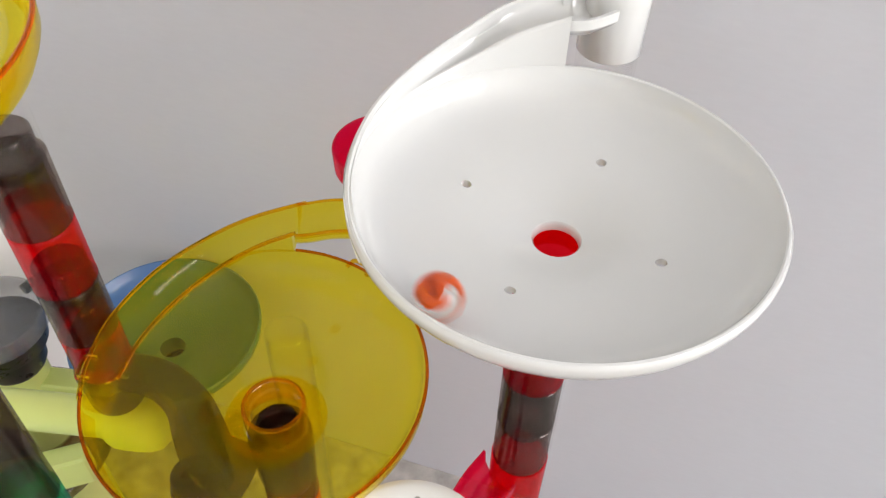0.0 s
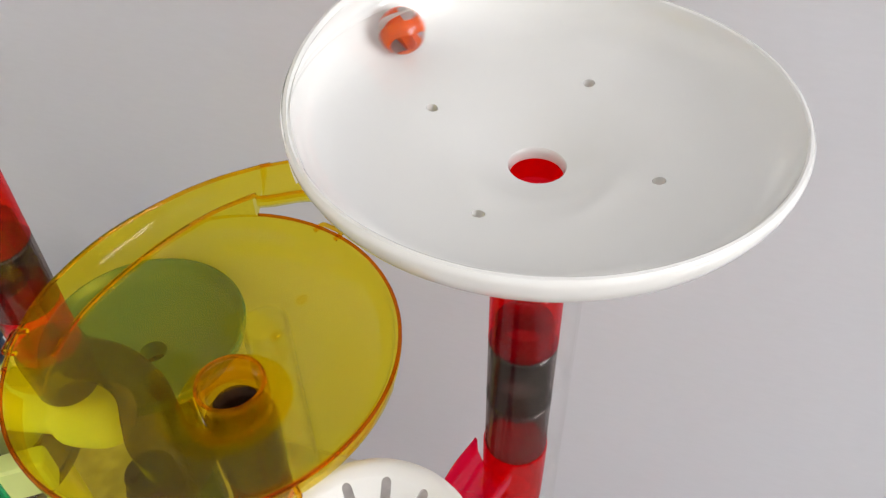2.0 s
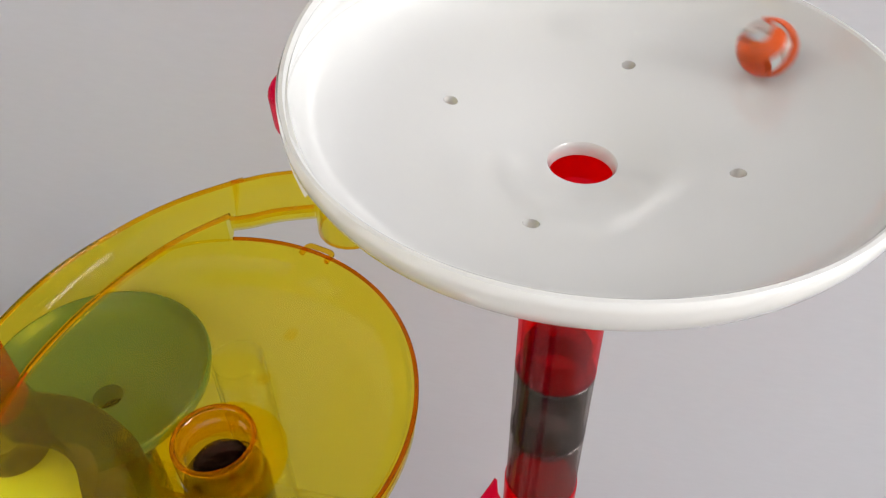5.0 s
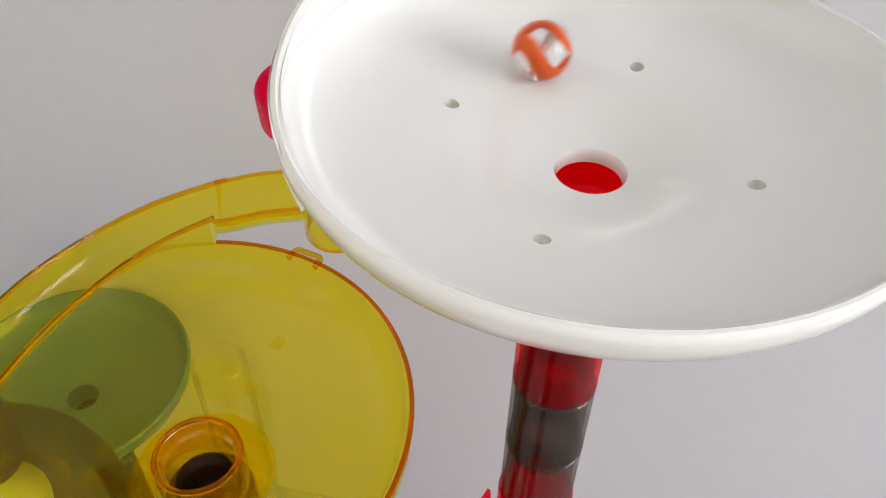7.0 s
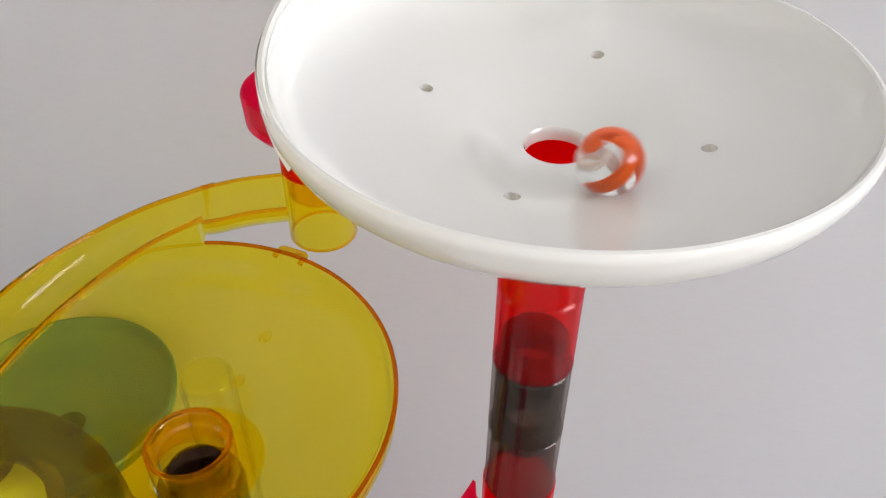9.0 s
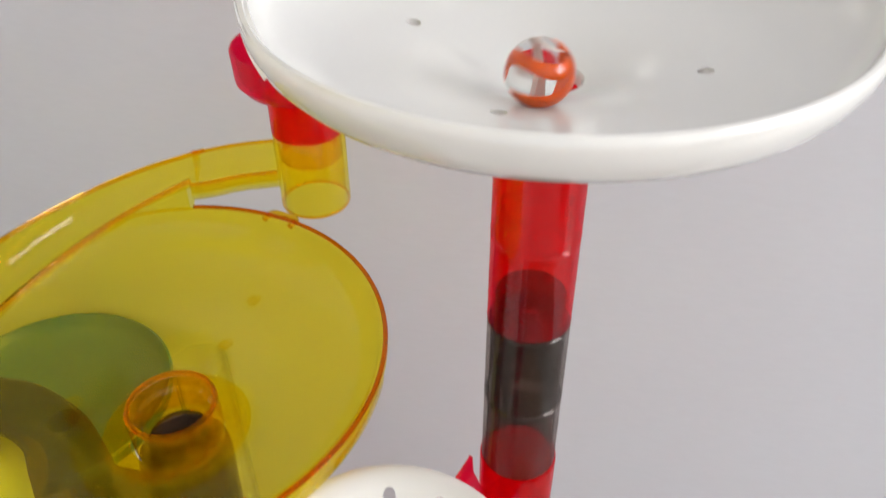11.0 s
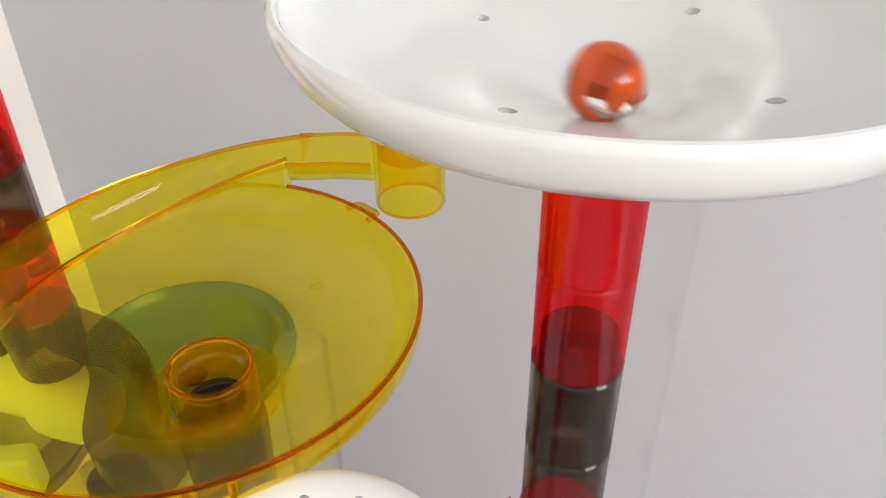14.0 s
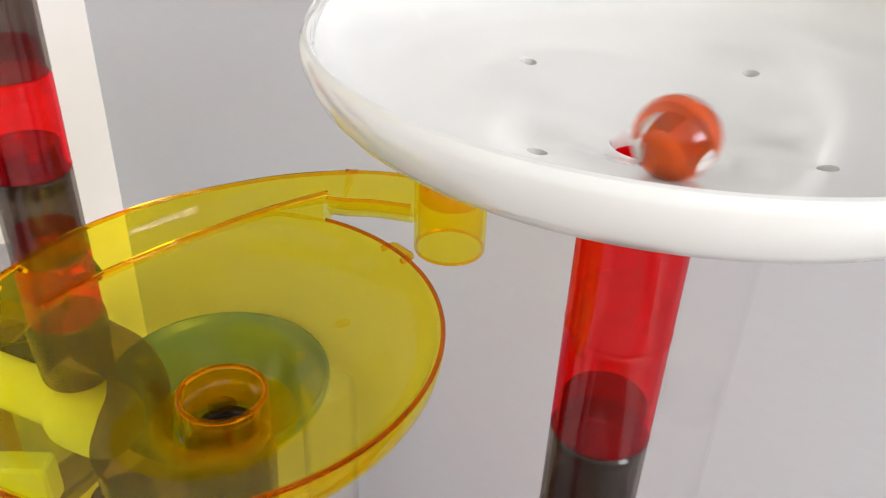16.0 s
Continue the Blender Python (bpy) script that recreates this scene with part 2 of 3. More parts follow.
def spline(points, steps):
    """A smooth line through the points (Catmull-Rom)."""
    p = [Vector(q) for q in points]
    p = [2 * p[0] - p[1], *p, 2 * p[-1] - p[-2]]
    made = []
    for i in range(1, len(p) - 2):
        for k in range(steps):
            t = k / steps
            a, b, c, d = p[i - 1], p[i], p[i + 1], p[i + 2]
            made.append(0.5 * (2 * b + (c - a) * t + (2 * a - 5 * b + 4 * c - d) * t * t + (3 * b - a - 3 * c + d) * t ** 3))
    made.append(p[-2])
    return made


# ---- the setting ----
def wall_between(name, a, b, thick, z0, z1, material, label):
    """A wall from a to b, its seen face on the line, its thickness on the left of the way."""
    a, b = Vector((*a, 0)), Vector((*b, 0))
    d = (b - a).normalized()
    n = Vector((-d.y, d.x, 0)) * thick
    bm = bmesh.new()
    low = [bm.verts.new((v.x, v.y, z0)) for v in (a, b, b + n, a + n)]
    high = [bm.verts.new((v.co.x, v.co.y, z1)) for v in low]
    bm.faces.new(low), bm.faces.new(high)
    for i in range(4):
        bm.faces.new((low[i], low[(i + 1) % 4], high[(i + 1) % 4], high[i]))
    ob = mesh_object(name, finish(bm, False), material)
    return tagged(ob, label, "wall", kind="structure")


CORNER, SLOPE = Vector((-0.416, 0.246, 0)), 0.212
TOP_Z, SIDE_X = -0.09, 2.4
FLOOR_Z, CEILING_Z = -1.0, 1.90


def back_y(x):
    return CORNER.y - SLOPE * (x - CORNER.x)


def room():
    wall_between("wall_back", (SIDE_X, back_y(SIDE_X)), (CORNER.x, CORNER.y), -0.06, FLOOR_Z, CEILING_Z, GREY_WALL, "smooth light grey brushed wall panel behind the marble run")
    wall_between("wall_side", (CORNER.x, CORNER.y), (CORNER.x - 0.46, -2.2), -0.06, FLOOR_Z, CEILING_Z, PAINT, "white painted side wall meeting the grey panel")
    # window wall on the sunny side, with an opening
    for name, y0, y1, z0, z1 in (("wall_window", -0.34, back_y(SIDE_X), FLOOR_Z, CEILING_Z), ("wall_window_near", -2.2, -1.86, FLOOR_Z, CEILING_Z),
                                 ("wall_window_sill", -1.86, -0.34, FLOOR_Z, 0.44), ("wall_window_head", -1.86, -0.34, 1.80, CEILING_Z)):
        tagged(mesh_object(name, box(SIDE_X, SIDE_X + 0.1, y0, y1, z0, z1), PAINT), "plain white painted wall beside the window", "wall", kind="structure")
    # unseen walls behind the viewer, opened only for the added fill lamp
    for name, x0, x1, z0, z1 in (("wall_front", -0.86, -1.02, FLOOR_Z, CEILING_Z), ("wall_front_side", 0.32, SIDE_X + 0.1, FLOOR_Z, CEILING_Z),
                                 ("wall_front_sill", -1.02, 0.32, FLOOR_Z, 0.12), ("wall_front_head", -1.02, 0.32, 1.56, CEILING_Z)):
        tagged(mesh_object(name, box(min(x0, x1), max(x0, x1), -2.3, -2.2, z0, z1), PAINT), "plain white painted wall behind the viewer", "wall", kind="structure")
    tagged(mesh_object("floor", box(-1.3, SIDE_X + 0.1, -2.3, 0.5, FLOOR_Z - 0.05, FLOOR_Z), FLOORING), "brown wooden floor of the room", "floor", kind="structure")
    tagged(mesh_object("ceiling", box(-1.3, SIDE_X + 0.1, -2.3, 0.5, CEILING_Z, CEILING_Z + 0.05), PAINT), "plain white painted ceiling", "ceiling", kind="structure")
    # worktop, cut along the line of the back panel
    bm = bmesh.new()
    edge = [(CORNER.x + 0.0005, CORNER.y - 0.0005), (SIDE_X - 0.005, back_y(SIDE_X - 0.005) - 0.0005), (SIDE_X - 0.005, -0.42), (-0.538, -0.42)]
    low = [bm.verts.new((x, y, TOP_Z - 0.03)) for x, y in edge]
    high = [bm.verts.new((x, y, TOP_Z)) for x, y in edge]
    bm.faces.new(low), bm.faces.new(high)
    for i in range(4):
        bm.faces.new((low[i], low[(i + 1) % 4], high[(i + 1) % 4], high[i]))
    bmesh.ops.bevel(bm, geom=[e for e in bm.edges if all(v.co.y < -0.4 for v in e.verts)], offset=0.004, segments=2, affect="EDGES")
    tagged(mesh_object("worktop", finish(bm, False), STONE), "mottled grey brown stone worktop under the toy", "worktop", kind="structure")
    tagged(mesh_object("cabinet_front", box(-0.53, SIDE_X - 0.005, -0.39, -0.37, FLOOR_Z, TOP_Z - 0.03), PAINT), "plain white cupboard fronts under the worktop", "cabinet", kind="structure")


# ---- dishes ----
def bowl_mesh(floor, wall, under, cut=None, steps=144, drop=0.0115, taper=0.0):
    """A round dish: floor and wall are outlines (radius, height) from the hole to the rim. under: the thickness.
    cut: the radius and height at which the wall ends, by angle, where it is not whole."""
    bm = bmesh.new()
    inner = floor + wall
    rim_r, rim_z = inner[-1]
    lip = [(rim_r + 0.0006, rim_z + 0.0005), (rim_r + 0.0014, rim_z + 0.0003), (rim_r + 0.0021, rim_z - 0.0006), (rim_r + 0.0022, rim_z - 0.0018)]
    outer = [(rim_r + 0.0019, rim_z - 0.0040), (rim_r + 0.0010 - taper * 0.5, rim_z - drop * 0.70), (rim_r - 0.0008 - taper * 0.8, rim_z - drop * 0.93), (rim_r - 0.0050 - taper, rim_z - drop * 1.06)] + [(r, z - under) for r, z in reversed(floor)]
    outline = inner + lip + outer
    rings = []
    for i in range(steps):
        a = 2 * math.pi * i / steps
        deg = math.degrees(a)
        ring = []
        # where the ramp leaves the dish its wall ends at the ramp's lip
        edge_r, edge_z = cut(deg) if cut else (1.0, 1.0)
        for j, (r, z) in enumerate(outline):
            if z > edge_z - (0 if j < len(inner) + 2 else under):
                r, z = (edge_r, edge_z) if j < len(inner) + 2 else (edge_r + under * 0.8, edge_z - under * 0.5)
            ring.append(bm.verts.new((r * math.cos(a), r * math.sin(a), z)))
        rings.append(ring)
    n = len(outline)
    for i in range(steps):
        a, b = rings[i], rings[(i + 1) % steps]
        for j in range(n):
            bm.faces.new((a[j], b[j], b[(j + 1) % n], a[(j + 1) % n]))
    return finish(bm)


def drill(ob, spots, radius):
    """Small round holes through a dish, cut with a solid of pegs."""
    bm = bmesh.new()
    for x, y, z in spots:
        made = bmesh.ops.create_cone(bm, cap_ends=True, segments=20, radius1=radius, radius2=radius, depth=0.03)["verts"]
        bmesh.ops.translate(bm, vec=(x, y, z), verts=made)
    me = bpy.data.meshes.new("pegs")
    bm.to_mesh(me)
    bm.free()
    pegs = new("pegs", me)
    mod = ob.modifiers.new("holes", "BOOLEAN")
    mod.object, mod.solver = pegs, "EXACT"
    made = bpy.data.meshes.new_from_object(ob.evaluated_get(bpy.context.evaluated_depsgraph_get()))
    ob.modifiers.remove(mod)
    ob.data = made
    bpy.data.objects.remove(pegs)
    made.set_sharp_from_angle(angle=radians(35))


def ease(a, b, x):
    k = min(1, max(0, (x - a) / (b - a)))
    return k * k * (3 - 2 * k)


def ramp_mesh(table, rim, thick=0.0017):
    """The ramp inside the dish, by angle: (degrees, inner lip radius and height, outer edge radius and height, depth of the bed under the lip).
    It grows out of the dish's wall as a banked ledge."""
    cols = np.array(table)
    turns = np.arange(cols[0, 0], cols[-1, 0] - 0.1, -2.5)
    smooth = [spline([(row[0], row[k], 0) for row in table], 10) for k in range(1, 6)]

    def at(k, deg):
        pts = smooth[k]
        return float(np.interp(-deg, [-p.x for p in pts], [p.y for p in pts]))
    rings, bm = [], bmesh.new()
    for deg in turns:
        ri, zi, ro, zo, dip = (at(k, deg) for k in range(5))
        # the ramp sits on the rim near its mouth, further round on the wall's cut edge
        base, start = min(zi - 0.0022, rim - 0.0012), ri - 0.0003
        bed_r, bed_z = ri + (ro - ri) * 0.42, zi - dip + 0.22 * max(0, 0.004 - dip) * 0.5
        t = thick
        f = min(0.0062, 0.62 * (zi - base)) * 0.1
        sec = [(start, base - 0.0005), (max(start, ri - f), base - 0.0001), (max(start, ri - f * 0.42), base + f * 0.10), (ri - f * 0.10, base + f * 0.42), (ri, base + f), (ri, zi - 0.0016 * min(1, (zi - base) / 0.004)), (ri + 0.0003, zi - 0.0007), (ri + 0.0009, zi - 0.0001), (ri + 0.0016, zi),
               (ri + (bed_r - ri) * 0.45, zi - dip * 0.62), (bed_r, bed_z), (bed_r + (ro - bed_r) * 0.45, bed_z + (zo - bed_z) * 0.14), (bed_r + (ro - bed_r) * 0.78, bed_z + (zo - bed_z) * 0.42),
               (ro - t * 0.6, zo - (zo - bed_z) * 0.22), (ro - t * 0.5, zo - 0.0008), (ro + t * 0.05, zo), (ro + t * 0.7, zo - 0.0003), (ro + t, zo - 0.0016),
               (ro + t, zo - (zo - bed_z) * 0.35), (bed_r + (ro + t - bed_r) * 0.86, bed_z + (zo - bed_z) * 0.14), (bed_r + (ro - bed_r) * 0.45, min(bed_z - t * 1.2, base + 0.012)), (ri + t, base - 0.0018)]
        a = radians(deg)
        rings.append([bm.verts.new((r * math.cos(a), r * math.sin(a), z)) for r, z in sec])
    n = len(rings[0])
    for a, b in zip(rings, rings[1:]):
        for j in range(n):
            bm.faces.new((a[j], b[j], b[(j + 1) % n], a[(j + 1) % n]))
    bm.faces.new(rings[0])
    return finish(bm)


def bead_mesh(points, radius, closed=False):
    """A thin round bead along a line: the thick edge of a moulding."""
    pts = [Vector(p) for p in points]
    bm, rings = bmesh.new(), []
    n = len(pts)
    for i, p in enumerate(pts):
        d = (pts[(i + 1) % n] - pts[i - 1]) if closed else (pts[min(i + 1, n - 1)] - pts[max(i - 1, 0)])
        side = Vector((d.y, -d.x, 0)).normalized()
        up = side.cross(d).normalized()
        rings.append([bm.verts.new(p + side * (radius * math.cos(k)) + up * (radius * math.sin(k))) for k in np.linspace(0, 2 * math.pi, 8, endpoint=False)])
    for i in range(n if closed else n - 1):
        a, b = rings[i], rings[(i + 1) % n]
        for j in range(8):
            bm.faces.new((a[j], b[j], b[(j + 1) % 8], a[(j + 1) % 8]))
    if not closed:
        bm.faces.new(rings[0]), bm.faces.new(rings[-1])
    return finish(bm)


def band_mesh(outline, a0, a1, steps=110):
    """A closed outline (radius, height) turned through part of a circle."""
    bm, rings = bmesh.new(), []
    for deg in np.linspace(a0, a1, steps):
        a = radians(deg)
        rings.append([bm.verts.new((r * math.cos(a), r * math.sin(a), z)) for r, z in outline])
    n = len(outline)
    for a, b in zip(rings, rings[1:]):
        for j in range(n):
            bm.faces.new((a[j], b[j], b[(j + 1) % n], a[(j + 1) % n]))
    bm.faces.new(rings[0]), bm.faces.new(rings[-1])
    return finish(bm)


def arc(radius, z, a0, a1, steps=90):
    return [(radius * math.cos(radians(a)), radius * math.sin(radians(a)), z) for a in np.linspace(a0, a1, steps)]


def edge_line(table, which, first, last):
    """The inner lip (1) or the outer edge (3) of a ramp, as a line."""
    rows = [r for r in table if last <= r[0] <= first]
    return spline([(r[which] * math.cos(radians(r[0])), r[which] * math.sin(radians(r[0])), r[which + 1]) for r in rows], 8)


def spout_mesh(way, half=0.0098, high=0.0050):
    """The free end of the ramp, a U on its way to the socket."""
    w, d, t = half, 0.0080, 0.0015
    inside = [(-w + t, high), (-w + t + 0.0004, 0.0), (-w + t + 0.0018, -0.0048), (-w + t + 0.0048, -0.0074), (-0.001, -d), (w * 0.45, -0.0070), (w * 0.78, -0.0042), (w - t, 0.0)]
    outside = [(w, 0.0), (w, -0.0042), (w * 0.7, -0.0080), (w * 0.3, -d - t), (-w * 0.4, -d - t), (-w * 0.8, -0.0070), (-w - 0.0003, -0.002), (-w - 0.0003, high)]
    return sweep(spline(way, 8), inside + outside, None, False)


def socket_mesh(x, y, z0, z1, r=0.0130, t=0.0014):
    bm = lathe([(r - t, z0 + 0.0008), (r - t, z1 - 0.0008), (r - t * 0.7, z1), (r - t * 0.3, z1), (r, z1 - 0.0006), (r, z0 + 0.0006), (r - t * 0.3, z0), (r - t * 0.7, z0)], 48)
    bmesh.ops.translate(bm, vec=(x, y, 0), verts=bm.verts)
    return bm


def loop_mesh(angle, radius, z, half=0.0052, deep=0.0038, thick=0.0010):
    """A little moulded bracket standing out from the rim: two short legs and a bar with rounded corners."""
    a = radians(angle)
    out, side = Vector((math.cos(a), math.sin(a), 0)), Vector((-math.sin(a), math.cos(a), 0))
    base = Vector((radius * math.cos(a), radius * math.sin(a), z))
    c = 0.0016
    line = [(-half, -0.0012), (-half, deep - c)] + [(-half + c - c * math.cos(q), deep - c + c * math.sin(q)) for q in (0.4, 0.8, 1.2)] + [(-half + c, deep), (0, deep)]
    line += [(-x, y) for x, y in reversed(line[:-1])]
    return bead_mesh([base + side * x + out * y for x, y in line], thick)


def white_dish():
    root = thing("vortex_dish", pose(0, 0, 0), "glossy white plastic vortex dish with a spiral ramp and centre hole", "marble dish")
    floor = [(0.0082, 0.3896), (0.0089, 0.3906), (0.014, 0.3922), (0.020, 0.3945), (0.027, 0.3968), (0.0365, 0.3990), (0.048, 0.4007), (0.056, 0.4018), (0.0600, 0.4028)]
    wall = [(0.0634, 0.4042), (0.0667, 0.4064), (0.0689, 0.4092), (0.0702, 0.4120), (0.0709, 0.4146)]
    bowl = part("bowl", bowl_mesh(floor, wall, 0.0027, None, 192, 0.0120, 0.0022), WHITE, root)
    drill(bowl, [(-0.0335, 0.0155, 0.397), (0.0155, 0.0335, 0.397), (0.0335, -0.0155, 0.397), (-0.0155, -0.0335, 0.397)], 0.0019)
    table = [(210, 0.0711, 0.4124, 0.0712, 0.4126, 0.0), (198, 0.0711, 0.4147, 0.0713, 0.4152, 0.0), (185, 0.0711, 0.4157, 0.0716, 0.4176, 0.0), (171, 0.0711, 0.4164, 0.0718, 0.4203, 0.0), (155, 0.0711, 0.4168, 0.0725, 0.4232, 0.0), (145, 0.0711, 0.4172, 0.0736, 0.4244, 0.0),
             (132, 0.0711, 0.4186, 0.0766, 0.4258, 0.0008), (118, 0.0711, 0.4226, 0.0820, 0.4284, 0.0030), (105, 0.0711, 0.4296, 0.0885, 0.4328, 0.0060), (90, 0.0711, 0.4362, 0.0950, 0.4360, 0.0090)]
    part("ramp", ramp_mesh(table, 0.4148), WHITE, root)
    part("spout", spout_mesh([(-0.0022, 0.0828, 0.4340), (0.0040, 0.0835, 0.4346), (0.0120, 0.0890, 0.4352)], 0.0108, 0.0022), WHITE, root)
    part("socket", socket_mesh(0.0190, 0.0985, 0.4080, 0.4450, 0.0136), WHITE, root)
    part("hub", lathe([(0.0110, 0.3868), (0.0150, 0.3890), (0.0146, 0.3860), (0.0134, 0.3846), (0.0110, 0.3852)], 48), WHITE, root)
    return root


def amber_dish(name, place, label, loops=True):
    root = thing(name, place, label, "marble dish", "amber dishes")
    floor = [(0.0118, -0.0040), (0.0140, -0.0020), (0.020, 0.0050), (0.030, 0.0112), (0.042, 0.0152), (0.054, 0.0186), (0.060, 0.0208)]
    wall = [(0.0630, 0.0234), (0.0655, 0.0266), (0.0670, 0.0302), (0.0676, 0.0336)]
    table = [(196, 0.0612, 0.0216, 0.0696, 0.0337, 0.0), (182, 0.0612, 0.0218, 0.0702, 0.0340, 0.0), (162, 0.0618, 0.0222, 0.0716, 0.0352, 0.0), (140, 0.0640, 0.0244, 0.0748, 0.0366, 0.0003),
             (120, 0.0668, 0.0300, 0.0798, 0.0382, 0.0022), (105, 0.0690, 0.0362, 0.0852, 0.0404, 0.0052), (89.5, 0.0697, 0.0445, 0.0920, 0.0432, 0.0080)]
    turns = [row[0] for row in reversed(table)]

    def cut(deg):
        if not turns[0] < deg < turns[-1]:
            return 1.0, 1.0
        z = float(np.interp(deg, turns, [row[2] for row in reversed(table)])) + max(0.0, deg - 182) * 0.0009
        return float(np.interp(z, [q for _, q in floor + wall], [r for r, _ in floor + wall])), z
    bm = bowl_mesh(floor, wall, 0.0018, cut)
    bmesh.ops.translate(bm, vec=(-0.0029, -0.0012, 0), verts=bm.verts)
    part("bowl", bm, AMBER, root)
    # added band, no real part: doubled amber imitates light piped into the near wall
    bm = band_mesh([(0.0693, 0.0330), (0.0698, 0.0328), (0.0694, 0.0275), (0.0668, 0.0222), (0.0662, 0.0222), (0.0688, 0.0275)], -160, -8)
    bmesh.ops.translate(bm, vec=(-0.0029, -0.0012, 0), verts=bm.verts)
    part("outer_band", bm, AMBER, root)
    # beads whose deeper colour imitates the light's long path along moulded edges
    for name, line, size in (("rim", arc(0.0692, 0.0338, -165, 90), 0.0007), ("lip", edge_line(table, 1, 185, 89), 0.0009), ("edge", edge_line(table, 3, 200, 89), 0.0009)):
        bm = bead_mesh(line, size)
        bmesh.ops.translate(bm, vec=(-0.0029, -0.0012, 0), verts=bm.verts)
        part(name, bm, AMBER_DEEPENED if name == "rim" else AMBER_EDGE, root, "thick amber edge, its long light path coloured deep orange")
    part("collar_rim", bead_mesh(arc(0.0130, 0.0082, 0, 354, 60), 0.0009, True), AMBER_EDGE, root, "thick amber edge, its long light path coloured deep orange")
    bm = ramp_mesh(table, 0.0340)
    bmesh.ops.translate(bm, vec=(-0.0029, -0.0012, 0), verts=bm.verts)
    part("ramp", bm, AMBER, root)
    course = [(-0.0046, 0.0790, 0.0420), (0.0010, 0.0800, 0.0422), (0.0110, 0.0832, 0.0425), (0.0255, 0.0848, 0.0432)]
    part("spout", spout_mesh(course, 0.0102, 0.0014), AMBER, root)
    way = spline(course, 8)
    for name, across, up in (("edge", -0.0100, 0.0014), ("lip", 0.0098, 0.0)):
        line = []
        for k, p in enumerate(way):
            d = way[min(k + 1, len(way) - 1)] - way[max(k - 1, 0)]
            line.append(p + Vector((d.y, -d.x, 0)).normalized() * across + Vector((0, 0, up)))
        part(name, bead_mesh(line, 0.0007), AMBER_EDGE, root, "thick amber edge, its long light path coloured deep orange")
    part("socket_rim", bead_mesh([Vector(p) + Vector((0.0375, 0.0853, 0)) for p in arc(0.0122, 0.0245, 0, 354, 60)], 0.0005, True), AMBER_EDGE, root)
    part("socket", socket_mesh(0.0375, 0.0853, 0.0240, 0.0565, 0.0128), AMBER, root)
    part("collar", lathe([(0.0106, -0.0085), (0.0106, 0.0028), (0.0120, 0.0036), (0.0120, 0.0076), (0.0127, 0.0084), (0.0135, 0.0084), (0.0139, 0.0076), (0.0139, -0.0030), (0.0133, -0.0085)], 64), AMBER_COLLAR, root)
    part("hub_plate", lathe([(0.0140, -0.0060), (0.0215, -0.0014), (0.0225, -0.0020), (0.0215, -0.0030), (0.0140, -0.0076)], 48), AMBER, root)
    if loops:
        for a in (64, 184, 306):
            part("eyelet", loop_mesh(a, 0.0695, 0.0318), AMBER_EDGE, root).location = (-0.0029, -0.0012, 0)
        for a, r in ((181, 0.0285), (62, 0.0265), (300, 0.0150), (62, 0.0430)):
            bm = bead_mesh([(r + 0.0026 * math.cos(q), 0.0019 * math.sin(q), 0.0118) for q in np.linspace(0, 2 * math.pi, 24, endpoint=False)], 0.00022, True)
            for k in (-1, 0, 1):
                box(r + k * 0.0011 - 0.0002, r + k * 0.0011 + 0.0002, -0.0014, 0.0014, 0.0115, 0.0120, 0.0, bm)
            bmesh.ops.rotate(bm, cent=(0, 0, 0), matrix=Matrix.Rotation(radians(a), 3, "Z"), verts=bm.verts)
            bmesh.ops.translate(bm, vec=(0, 0, {0.0285: -0.0010, 0.0265: -0.0018, 0.0150: -0.0118, 0.0430: 0.0042}[r]), verts=bm.verts)
            part("mould_mark", finish(bm, False), AMBER, root)
    return root


def plain_dish(name, place, radius, material, label):
    root = thing(name, place, label, "marble dish")
    s = radius / 0.072
    floor = [(0.0100 * s, 0.0), (0.016 * s, 0.003), (0.030 * s, 0.0075), (0.048 * s, 0.011), (0.060 * s, 0.0135)]
    wall = [(0.066 * s, 0.0165), (0.070 * s, 0.0205), (0.0715 * s, 0.0250)]
    part("bowl", bowl_mesh(floor, wall, 0.0020, None, 96), material, root)
    part("hub", lathe([(0.0092, 0.0005), (0.0125, 0.0005), (0.0125, -0.0140), (0.0092, -0.0140)], 40), material, root)
    return root


# ---- tubes, cups and connectors ----
def tube(place, height, material, label, radius=0.0130, neck=True, group="", rise=0.0102):
    """A push-fit tube: a straight body with a narrower neck that goes up into the piece above."""
    root = thing("tube", place, label, "marble tube", group)
    r, t = radius, 0.0013
    part("body", lathe([(r - t, 0.0003), (r - t * 0.7, 0.0001), (r - 0.0003, 0.0001), (r + 0.0001, 0.0005), (r + 0.0001, 0.0010), (r, 0.0013), (r, height - 0.0009), (r - 0.0006, height - 0.0002), (r - t, height - 0.0002)], 56), material, root)
    if neck:
        n = r - t - 0.0008
        part("neck", lathe([(n - 0.0012, height - 0.006), (n - 0.0012, height + rise - 0.0006), (n - 0.0008, height + rise), (n - 0.0003, height + rise), (n, height + rise - 0.0005), (n, height - 0.006)], 48), material, root)
    return root


def column(x, y, stack, group):
    """Tubes pushed into one another, from the lowest up: (bottom, top, material, label)."""
    for z0, z1, material, label in stack:
        z0 = z0 or TOP_Z
        tube(pose(x, y, z0), z1 - z0 - 0.0003, material, label, group=group)


RED_T, SMOKE_T, CLEAR_T = "see-through red plastic tube in a stacked column", "see-through smoke black plastic tube in a stacked column", "clear plastic tube in a stacked column"


